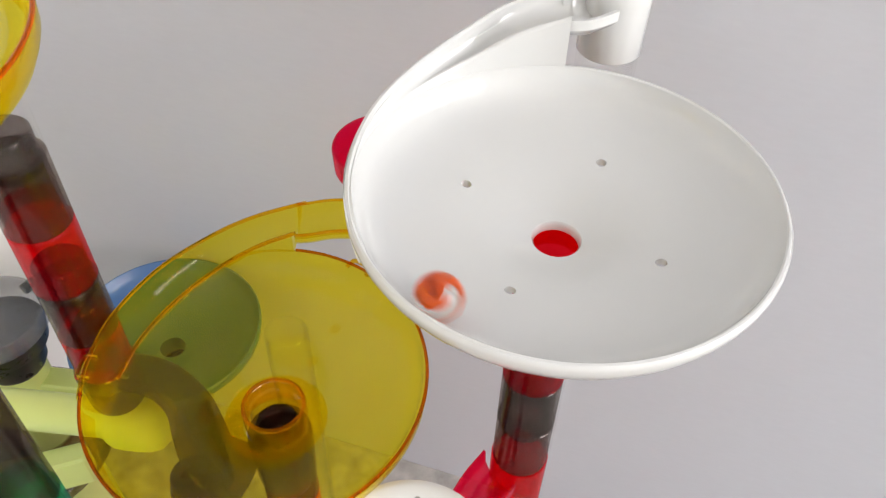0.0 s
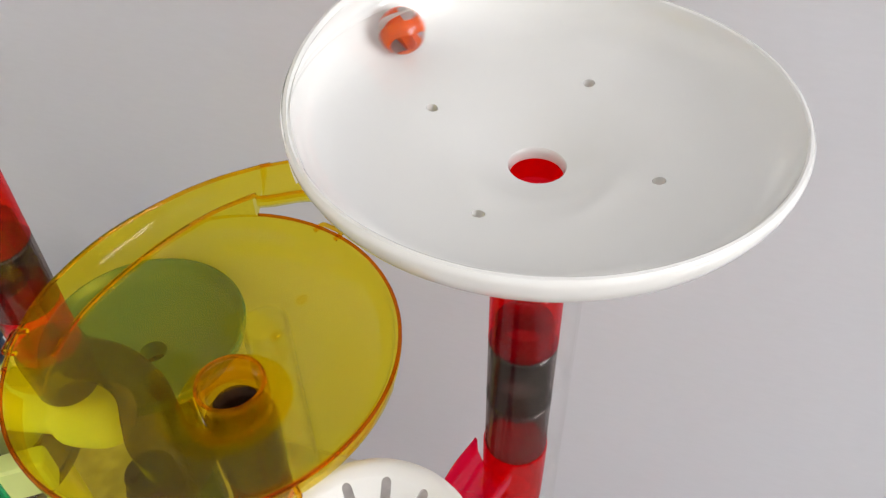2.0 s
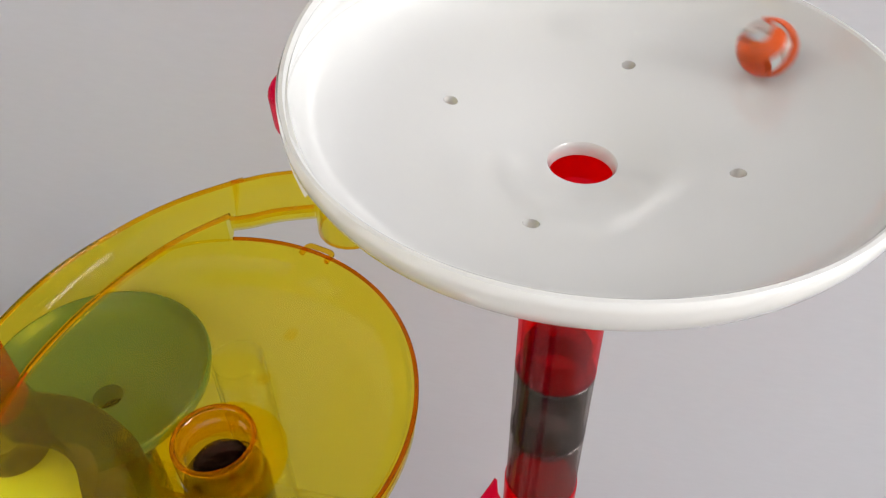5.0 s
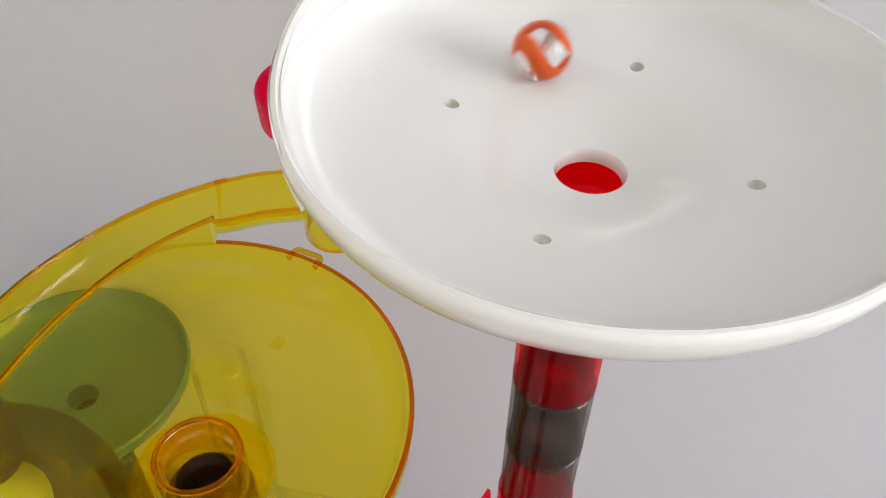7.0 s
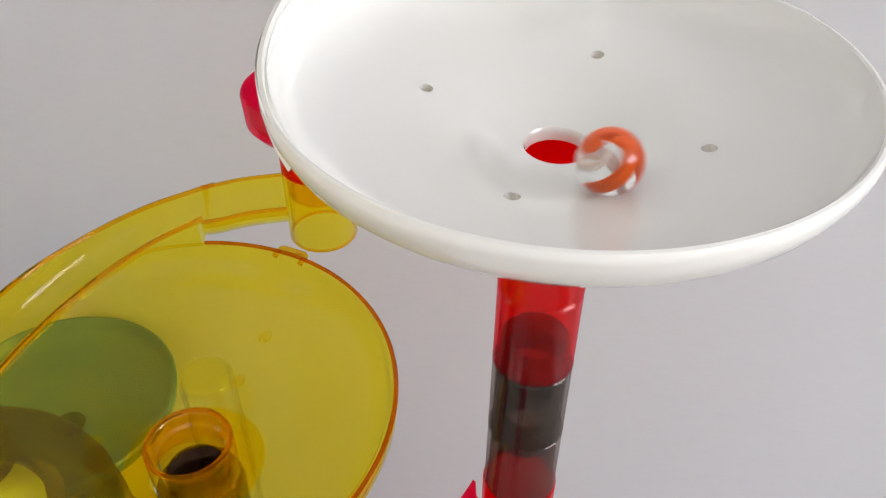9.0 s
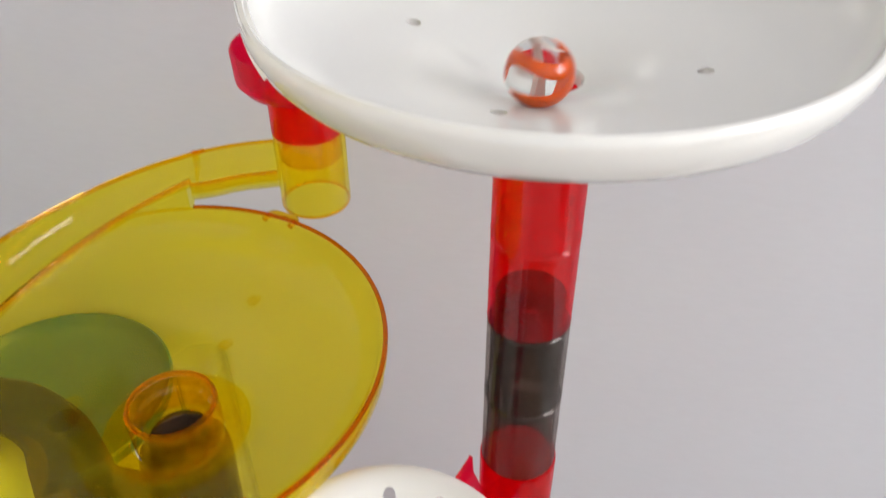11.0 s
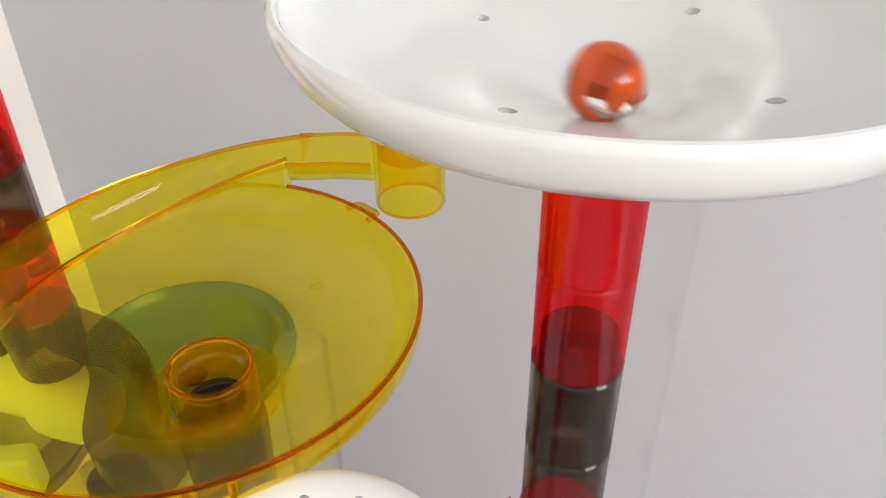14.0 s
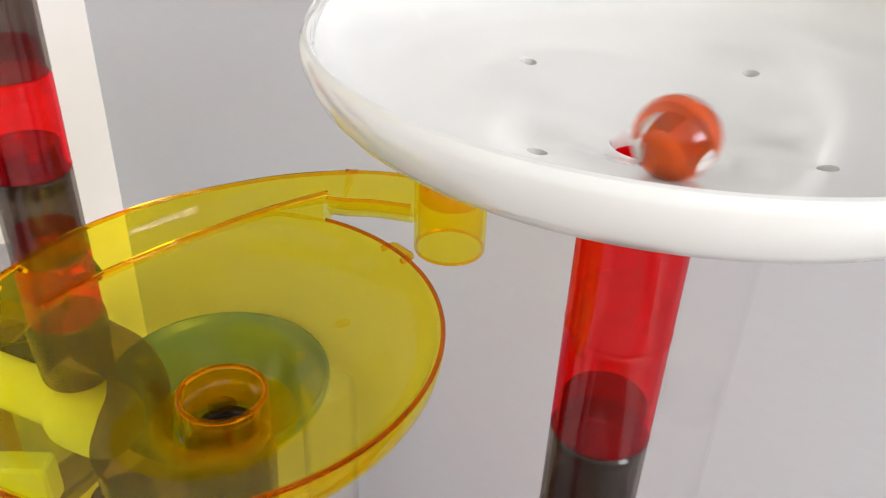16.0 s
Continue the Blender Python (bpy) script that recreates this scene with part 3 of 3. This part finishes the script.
def red_cup(place):
    root = thing("funnel_cup", place, "see-through crimson funnel cup plugged into an amber socket", "funnel cup")
    part("stem", lathe([(0.0104, 0.0), (0.0104, 0.011), (0.0132, 0.0155), (0.0142, 0.0155), (0.0128, 0.0115), (0.0128, 0.0), (0.0124, -0.0004), (0.0110, -0.0004)], 48), RED, root)
    # the red cup's neck, coloured with the tint it takes through the amber socket
    part("plug", lathe([(0.0098, -0.0110), (0.0098, -0.0008), (0.0112, -0.0008), (0.0112, -0.0104), (0.0108, -0.0110)], 48), AMBER_COLLAR, root, "thin neck of the red cup, coloured orange as through amber")
    part("cup", lathe([(0.0128, 0.0160), (0.0185, 0.0195), (0.0205, 0.0220), (0.0211, 0.0312), (0.0215, 0.0318), (0.0221, 0.0318), (0.0225, 0.0310), (0.0220, 0.0210), (0.0195, 0.0178), (0.0140, 0.0155)], 56), CRIMSON, root)
    return root


def sieve(place):
    """White bowl with a ring of long slots."""
    root = thing("slotted_bowl", place, "small white plastic bowl with a ring of long drain slots", "slotted bowl")
    n, half, first, last = 12, 0.0016, 0.0118, 0.0262
    radii = [0.0035, 0.0070, 0.0100] + list(first + half * (1 - np.cos(np.linspace(0, math.pi / 2, 6)))) + list(np.linspace(first + 2 * half, last - 2 * half, 7))
    radii += list(last - half * (1 - np.cos(np.linspace(math.pi / 2, 0, 6)))) + [0.0275, 0.0288, 0.0298, 0.0312, 0.0324]
    bm = bmesh.new()

    def height(r):
        return float(np.interp(r, (0, 0.007, 0.0105, 0.0130, 0.0165, 0.0205, 0.0240, 0.0270, 0.0296, 0.0314, 0.0324), (-0.0135, -0.0132, -0.0125, -0.0112, -0.0088, -0.0055, -0.0026, -0.0006, 0.0002, 0.0003, -0.0003)))

    def opening(r):
        """Half the slot's width at a distance from the middle."""
        if r <= first or r >= last:
            return 0.0
        d = max(0.0, first + half - r, r - last + half)
        return math.sqrt(max(0.0, half * half - d * d))
    cols, rings = 9, []
    for r in radii:
        ring = []
        for k in range(n):
            gap = max(opening(r), 0.0004) / r
            for c in np.linspace(gap, 2 * math.pi / n - gap, cols):
                a = 2 * math.pi * k / n + c
                ring.append(bm.verts.new((r * math.cos(a), r * math.sin(a), height(r))))
        rings.append(ring)
    steps = n * cols
    bm.faces.new(rings[0])
    for j, (a, b) in enumerate(zip(rings, rings[1:])):
        middle = (radii[j] + radii[j + 1]) / 2
        for i in range(steps):
            if i % cols == cols - 1 and first < middle < last:
                continue
            bm.faces.new((a[i], a[(i + 1) % steps], b[(i + 1) % steps], b[i]))
    outer_band = [bm.verts.new((v.co.x * 1.006, v.co.y * 1.006, -0.006)) for v in rings[-1]]
    for i in range(steps):
        bm.faces.new((rings[-1][i], rings[-1][(i + 1) % steps], outer_band[(i + 1) % steps], outer_band[i]))
    bmesh.ops.recalc_face_normals(bm, faces=bm.faces)
    bmesh.ops.solidify(bm, geom=bm.faces[:], thickness=0.0014)
    part("bowl", finish(bm), WHITE, root)
    part("stem", lathe([(0.0095, -0.014), (0.0125, -0.014), (0.0125, -0.040), (0.0095, -0.040)], 40), WHITE, root)
    return root


def elbow():
    """Red piece at the foot of the column: a short tube with an open chute to one side."""
    root = thing("chute_elbow", pose(0, 0, -0.0090), "see-through red elbow piece with an open side chute", "chute")
    part("body", lathe([(0.0119, 0.2150), (0.0133, 0.2150), (0.0136, 0.2420), (0.0136, 0.2525), (0.0121, 0.2525), (0.0121, 0.2420)], 56), RED, root)
    u = [(-0.0105, 0.004), (-0.0098, -0.004), (-0.006, -0.0085), (0, -0.010), (0.006, -0.0085), (0.0098, -0.004), (0.0105, 0.004),
         (0.0119, 0.004), (0.0112, -0.0048), (0.0068, -0.0098), (0, -0.0115), (-0.0068, -0.0098), (-0.0112, -0.0048), (-0.0119, 0.004)]
    way = spline([(-0.009, -0.007, 0.2455), (-0.017, -0.015, 0.2360), (-0.0255, -0.0275, 0.2215), (-0.032, -0.040, 0.2100), (-0.0362, -0.0554, 0.2014)], 6)
    part("chute", sweep(way, u), CRIMSON, root)
    return root


def smoke_bridge():
    """Smoke-coloured bridge: two ring sockets joined by a winding trough."""
    root = thing("bridge_track", pose(0, 0, 0), "see-through smoke brown bridge track between two columns", "track")
    part("ring", lathe([(0.0112, 0.2600), (0.0122, 0.2600), (0.0130, 0.2620), (0.0143, 0.2835), (0.0140, 0.2862), (0.0128, 0.2868), (0.0118, 0.2858)], 48), SMOKE_DARK, root).location = (-0.1975, 0.0040, -0.0070)
    part("ring", lathe([(0.0118, 0.2400), (0.0132, 0.2400), (0.0138, 0.2430), (0.0146, 0.2735), (0.0140, 0.2765), (0.0128, 0.2768), (0.0118, 0.2755)], 48), SMOKE, root).location = (-0.1099, -0.0179, -0.0040)
    way = spline([(-0.196, 0.010, 0.2710), (-0.1741, 0.0063, 0.2698), (-0.157, -0.006, 0.2690), (-0.1471, -0.0197, 0.2684), (-0.139, -0.0300, 0.2675), (-0.1231, -0.0344, 0.2659)], 8)

    def trough(share):
        w = 0.0070 + 0.0038 * ease(0.05, 0.7, share)
        return [(-w, 0.0), (-w * 0.92, -0.010), (-w * 0.55, -0.0145), (0, -0.0155), (w * 0.55, -0.0145), (w * 0.92, -0.010), (w, 0.0),
                (w + 0.0013, 0.0), (w + 0.0006, -0.0108), (w * 0.6, -0.0160), (0, -0.0172), (-w * 0.6, -0.0160), (-w - 0.0006, -0.0108), (-w - 0.0013, 0.0)]
    part("trough", sweep(way, trough), SMOKE_DARK, root)
    return root


def lime_base():
    root = thing("green_tower", pose(-0.1948, -0.0010, -0.0150), "opaque lime green base frame standing on the stone worktop", "toy base")
    part("post", lathe([(0.0, -0.075), (0.0135, -0.075), (0.0128, -0.03), (0.0118, 0.200), (0.0, 0.201)], 40), LIME, root).location = (-0.112, 0.014, 0)
    bm = lathe([(0.0, -0.110), (0.0098, -0.110), (0.0102, -0.108), (0.0102, -0.0215), (0.0108, -0.0190), (0.0130, -0.0165), (0.0144, -0.0135), (0.0150, -0.0085), (0.0150, 0.0), (0.0144, 0.0054), (0.0126, 0.0096), (0.0094, 0.0120), (0.0050, 0.0131), (0.0, 0.0133)], 48)
    bmesh.ops.rotate(bm, cent=(0, 0, 0), matrix=Matrix.Rotation(radians(90), 3, "Y"), verts=bm.verts)
    part("barrel", bm, LIME, root).location = (0.0085, 0.0010, 0.252)
    bm = box(-0.075, 0.0, -0.007, 0.007, 0.170, 0.196, 0.004)
    bmesh.ops.rotate(bm, cent=(0, 0, 0), matrix=Matrix.Rotation(radians(24), 3, "Z"), verts=bm.verts)
    part("arm", finish(bm), LIME, root).location = (-0.045, 0.012, 0)
    bm = box(-0.006, 0.006, -0.055, 0.0, 0.12, 0.134, 0.003)
    bmesh.ops.rotate(bm, cent=(0, 0, 0), matrix=Matrix.Rotation(radians(-24), 3, "Z"), verts=bm.verts)
    part("arm", finish(bm), LIME, root).location = (-0.030, 0.010, 0)
    part("foot", finish(box(-0.05, 0.05, -0.008, 0.008, -0.075, -0.063, 0.003)), LIME, root)
    part("foot", finish(box(-0.008, 0.008, -0.06, 0.05, -0.075, -0.0635, 0.003)), LIME, root)
    part("plug", finish(box(-0.004, 0.010, -0.034, -0.020, 0.120, 0.178, 0.002)), ORANGE, root, "see-through orange plug")
    return root


def lime_stand():
    """Second green stand, under the smoke cup."""
    root = thing("green_stand", pose(-0.293, 0.052, 0.010), "opaque lime green post carrying a smoke black cup", "toy base")
    part("post", lathe([(0.0, -0.10), (0.024, -0.10), (0.022, -0.09), (0.0155, -0.07), (0.0150, 0.188), (0.0, 0.189)], 40), LIME, root)
    part("arm", finish(box(0.0, 0.062, -0.0075, 0.0075, 0.150, 0.178, 0.003)), LIME, root)
    return root


def smoke_cup():
    root = thing("smoke_cup", pose(-0.293, 0.052, 0.199), "smoke clear lidded cup on a black body", "cup")
    part("body", lathe([(0.0, 0.0), (0.0165, 0.0), (0.0180, 0.003), (0.0180, 0.014), (0.0240, 0.020), (0.0255, 0.030), (0.0, 0.030)], 48), BLACK, root)
    part("lid", lathe([(0.0, 0.0345), (0.014, 0.0335), (0.0255, 0.0308), (0.0285, 0.0335), (0.0288, 0.0440), (0.0280, 0.0448), (0.0270, 0.0440), (0.0262, 0.0345), (0.012, 0.0368), (0.0, 0.0400)], 48), GREY_CLEAR, root, "smoky clear lid")
    bm = loop_mesh(62, 0.0270, 0.034, 0.0100, 0.0110, 0.0034)
    part("handle", bm, BLACK, root, "black plastic loop handle")
    return root


# ---- marble ----
def marble():
    mat, nodes, links, shader = nodes_of("marble_glass")
    shader.inputs["Base Color"].default_value = (0.985, 0.99, 0.985, 1)
    shader.inputs["Roughness"].default_value = 0.02
    shader.inputs["IOR"].default_value = 1.45
    shader.inputs["Transmission Weight"].default_value = 1.0
    root = thing("marble", pose(0, 0, 0.4), "clear glass marble with twisted orange and white vanes", "marble")
    bm = bmesh.new()
    bmesh.ops.create_uvsphere(bm, u_segments=48, v_segments=32, radius=0.0077)
    part("glass", finish(bm), mat, root)
    vane = opaque("orange_vane", (0.95, 0.13, 0.01), 0.9, 0.12, 300, 0.0)
    pale = opaque("white_vane", (0.85, 0.82, 0.78), 0.9, 0.08, 300, 0.0)
    for m in (vane, pale):
        m.node_tree.nodes["Principled BSDF"].inputs["Specular IOR Level"].default_value = 0.0

    def blade(angle, width, lean, material, label):
        bm = bmesh.new()
        rows = []
        for i in range(25):
            k = -1 + 2 * i / 24
            reach = 0.0066 * math.sqrt(max(0.0, 1 - k * k * 0.98))
            ring = []
            for s in np.linspace(-1, 1, 9):
                a = radians(angle + 110 * k + width * s * 0.5)
                r = reach * (1.02 + 0.05 * math.cos(3 * s + lean))
                ring.append(bm.verts.new((r * math.cos(a), r * math.sin(a), 0.0066 * k)))
            for s in np.linspace(1, -1, 9):
                a = radians(angle + 110 * k + width * s * 0.42)
                r = reach * 0.62
                ring.append(bm.verts.new((r * math.cos(a), r * math.sin(a), 0.0063 * k)))
            rows.append(ring)
        for p, q in zip(rows, rows[1:]):
            for j in range(18):
                bm.faces.new((p[j], q[j], q[(j + 1) % 18], p[(j + 1) % 18]))
        bm.faces.new(rows[0]), bm.faces.new(rows[-1])
        part("vane", finish(bm), material, root, label)
    blade(0, 84, 0.0, vane, "orange glass vane")
    blade(165, 50, 0.5, vane, "orange glass vane")
    blade(262, 16, 0.3, pale, "white glass vane")
    return root


room()
DISH = white_dish()
column(0, 0, [(0.0, 0.032, RED, RED_T), (0.0323, 0.064, SMOKE, SMOKE_T), (0.0643, 0.096, RED, RED_T), (0.0963, 0.128, SMOKE, SMOKE_T), (0.1283, 0.160, RED, RED_T), (0.1603, 0.2058, RED, RED_T)], "white dish column")
elbow()
column(0, 0, [(0.2440, 0.2770, SMOKE, SMOKE_T), (0.2770, 0.3100, SMOKE, SMOKE_T), (0.3100, 0.3430, RED, RED_T)], "white dish column")
tube(pose(0, 0, 0.3430), 0.0414, RED, RED_T, group="white dish column", rise=0.0026)
column(0.0190, 0.0985, [(0.0, 0.083, CLEAR, CLEAR_T), (0.083, 0.166, CLEAR, CLEAR_T), (0.166, 0.249, CLEAR, CLEAR_T), (0.249, 0.332, CLEAR, CLEAR_T), (0.332, 0.4075, CLEAR, CLEAR_T)], "clear column")
AMBER_LOW = amber_dish("amber_dish", pose(-0.1099, -0.0179, 0.2850), "see-through amber vortex dish with spiral ramp, collar and eyelets")
red_cup(pose(-0.0724, 0.0674, 0.3398))
smoke_bridge()
lime_base()
column(-0.1099, -0.0179, [(0.0, 0.032, RED, RED_T), (0.0323, 0.064, PURPLE, "see-through purple tube in a stacked column"), (0.0643, 0.122, PURPLE, "see-through purple tube in a stacked column"), (0.1223, 0.172, RED, RED_T), (0.1723, 0.218, ORANGE, "see-through orange tube in a stacked column"), (0.2183, 0.2450, SMOKE_DARK, SMOKE_T)], "amber dish column")
tube(pose(-0.1099, -0.0179, 0.2453), 0.0245, SMOKE_DARK, SMOKE_T, 0.0118, True, "amber dish column", 0.0100)
column(-0.1975, 0.0045, [(0.2800, 0.3065, RED, RED_T), (0.3065, 0.3385, SMOKE, SMOKE_T), (0.3385, 0.3715, RED, RED_T), (0.3715, 0.4045, SMOKE, SMOKE_T), (0.4045, 0.4380, CLEAR, CLEAR_T)], "tall side column")
amber_dish("amber_dish", pose(-0.2095, -0.0580, 0.4520, 0, 0, 150), "see-through amber vortex dish on top of a tall column", False)
plain_dish("blue_dish", pose(-0.2490, 0.1380, 0.1065), 0.0660, BLUE, "opaque blue plastic dish below the amber one")
column(-0.2490, 0.1380, [(0.0, 0.010, NAVY, "dark blue plastic tube under the blue dish"), (0.0103, 0.0923, NAVY, "dark blue plastic tube under the blue dish")], "blue dish column")
for low in (TOP_Z, 0.0060, 0.1020):
    tube(pose(-0.1430, 0.0940, low), 0.0955, CLEAR_CAST, CLEAR_T, 0.0135, False, "short clear column")
sieve(pose(-0.0419, -0.0867, 0.3092))
column(-0.0419, -0.0867, [(0.0, 0.07, CLEAR, CLEAR_T), (0.07, 0.14, RED, RED_T), (0.14, 0.21, CLEAR, CLEAR_T), (0.21, 0.2685, CRIMSON, RED_T)], "slotted bowl column")
column(-0.1566, -0.0228, [(0.0, 0.07, RED, RED_T), (0.0703, 0.14, PURPLE, "see-through purple tube in a stacked column"), (0.1403, 0.222, PURPLE, "see-through purple tube in a stacked column")], "purple column")
lime_stand()
plain_dish("smoke_dish", pose(-0.298, 0.031, 0.124), 0.052, SMOKE, "see-through smoke grey dish round a lime green post")
smoke_cup()
column(-0.2095, -0.0580, [(0.0, 0.08, GREEN, "see-through green tube in a stacked column"), (0.08, 0.16, PURPLE, "see-through purple tube in a stacked column"), (0.16, 0.268, GREEN, "see-through green tube in a stacked column"), (0.268, 0.340, SMOKE, SMOKE_T), (0.3403, 0.372, RED, RED_T), (0.3723, 0.404, SMOKE, SMOKE_T), (0.4043, 0.4430, CLEAR, CLEAR_T)], "near side column")
MARBLE = marble()


# ---- what moves ----
def surface(r):
    """Height of the rolling marble's centre over the white dish."""
    return float(np.interp(r, (0, 0.0095, 0.02, 0.03, 0.0365, 0.05, 0.062, 0.068, 0.074), (0.388, 0.3905, 0.3945, 0.3972, 0.399, 0.4007, 0.4033, 0.4075, 0.412))) + 0.0076


def motions():
    # seconds, distance from the dish's centre, angle in degrees
    track = [
        (0.0, 0.0613, -127),
        (0.1, 0.0613, -91),
        (0.2, 0.0640, -56),
        (0.3, 0.0639, -20),
        (0.4, 0.0636, 15),
        (0.5, 0.0618, 50),
        (0.6, 0.0607, 84),
        (0.7, 0.0616, 117),
        (0.8, 0.0630, 148),
        (0.9, 0.0622, 175),
        (1.0, 0.0592, 204),
        (1.1, 0.0568, 236),
        (1.2, 0.0576, 271),
        (1.3, 0.0607, 303),
        (1.4, 0.0628, 333),
        (1.5, 0.0624, 364),
        (1.6, 0.0626, 392),
        (1.7, 0.0607, 420),
        (1.8, 0.0599, 448),
        (1.9, 0.0605, 475),
        (2.0, 0.0620, 498),
        (2.1, 0.0611, 521),
        (2.2, 0.0554, 545),
        (2.3, 0.0478, 576),
        (2.4, 0.0437, 618),
        (2.5, 0.0460, 664),
        (2.6, 0.0572, 694),
        (2.7, 0.0611, 719),
        (2.8, 0.0587, 744),
        (2.9, 0.0547, 771),
        (3.0, 0.0510, 801),
        (3.1, 0.0493, 833),
        (3.2, 0.0474, 865),
        (3.3, 0.0445, 896),
        (3.4, 0.0407, 933),
        (3.5, 0.0381, 977),
        (3.6, 0.0416, 1022),
        (3.7, 0.0495, 1058),
        (3.8, 0.0579, 1083),
        (3.9, 0.0619, 1101),
        (4.0, 0.0585, 1118),
        (4.1, 0.0501, 1141),
        (4.2, 0.0380, 1176),
        (4.3, 0.0319, 1228),
        (4.4, 0.0345, 1281),
        (4.5, 0.0408, 1322),
        (4.6, 0.0456, 1352),
        (4.7, 0.0485, 1380),
        (6.8, 0.0315, 2166),
        (6.9, 0.0293, 2219),
        (7.0, 0.0321, 2269),
        (7.1, 0.0339, 2305),
        (7.2, 0.0313, 2340),
        (7.3, 0.0260, 2389),
        (7.4, 0.0253, 2453),
        (7.5, 0.0334, 2509),
        (7.6, 0.0401, 2538),
        (7.7, 0.0411, 2562),
        (7.8, 0.0348, 2599),
        (8.0, 0.0211, 2724),
        (8.2, 0.0316, 2802),
        (8.3, 0.0312, 2842),
        (8.4, 0.0281, 2887),
        (8.6, 0.0289, 2989),
        (8.7, 0.0300, 3030),
        (10.8, 0.0168, 4120),
        (10.9, 0.0226, 4173),
        (11.0, 0.0252, 4216),
        (11.1, 0.0246, 4256),
        (11.5, 0.0163, 4475),
        (11.8, 0.0277, 4652),
        (11.9, 0.0204, 4706),
        (12.0, 0.0155, 4787),
        (12.1, 0.0201, 4849),
        (12.2, 0.0242, 4904),
        (12.3, 0.0249, 4960),
        (12.4, 0.0217, 5032),
        (12.5, 0.0226, 5080),
        (12.6, 0.0198, 5124),
        (12.7, 0.0179, 5195),
        (12.8, 0.0249, 5282),
        (12.9, 0.0248, 5331),
        (13.0, 0.0201, 5372),
        (13.1, 0.0171, 5450),
        (13.2, 0.0185, 5517),
        (13.3, 0.0199, 5577),
        (13.4, 0.0240, 5656),
        (13.5, 0.0223, 5722),
        (13.6, 0.0212, 5766),
        (13.7, 0.0161, 5817),
        (13.8, 0.0135, 5900),
        (13.9, 0.0198, 5983),
        (14.0, 0.0265, 6033),
        (14.1, 0.0164, 6115),
        (14.2, 0.0168, 6186),
        (14.3, 0.0176, 6234),
        (14.4, 0.0162, 6300),
        (14.5, 0.0236, 6402),
        (14.6, 0.0207, 6454),
        (14.8, 0.0099, 6608),
        (15.0, 0.0430, 6751),
        (15.2, 0.0189, 6897),
        (15.4, 0.0159, 7026),
        (15.5, 0.0194, 7137),
        (15.7, 0.0128, 7265),
        (15.9, 0.0203, 7436),
        (16.0, 0.0296, 7485),
    ]
    times, radii, turns = (np.array([k[i] for k in track]) for i in range(3))
    # smooth rates for the angle, then a Hermite curve through the track
    def glide(values):
        rate = np.gradient(values, times)
        def at(t):
            i = int(min(max(np.searchsorted(times, t) - 1, 0), len(times) - 2))
            h = times[i + 1] - times[i]
            s = (t - times[i]) / h
            return ((2 * s ** 3 - 3 * s * s + 1) * values[i] + (s ** 3 - 2 * s * s + s) * h * rate[i]
                    + (3 * s * s - 2 * s ** 3) * values[i + 1] + (s ** 3 - s * s) * h * rate[i + 1])
        return at
    far, turn = glide(radii), glide(turns)
    rows, spin, last = [], Euler((0.4, 0.3, 0.2)).to_quaternion(), None
    for n in range(int(16 * FPS) + 1):
        t = n / FPS
        r, a = min(0.0635, max(0.011, far(t))), radians(turn(t))
        p = Vector((r * math.cos(a), r * math.sin(a), surface(r)))
        if last is not None:
            step = p - last
            axis = Vector((0, 0, 1)).cross(step)
            if axis.length > 1e-7:
                spin = Matrix.Rotation(min(step.length / 0.0077 * 0.7, 1.3), 3, axis.normalized()).to_quaternion() @ spin
        last = p
        rows.append((t, Matrix.Translation(p) @ spin.to_matrix().to_4x4()))
    walk(MARBLE, rows)


motions()
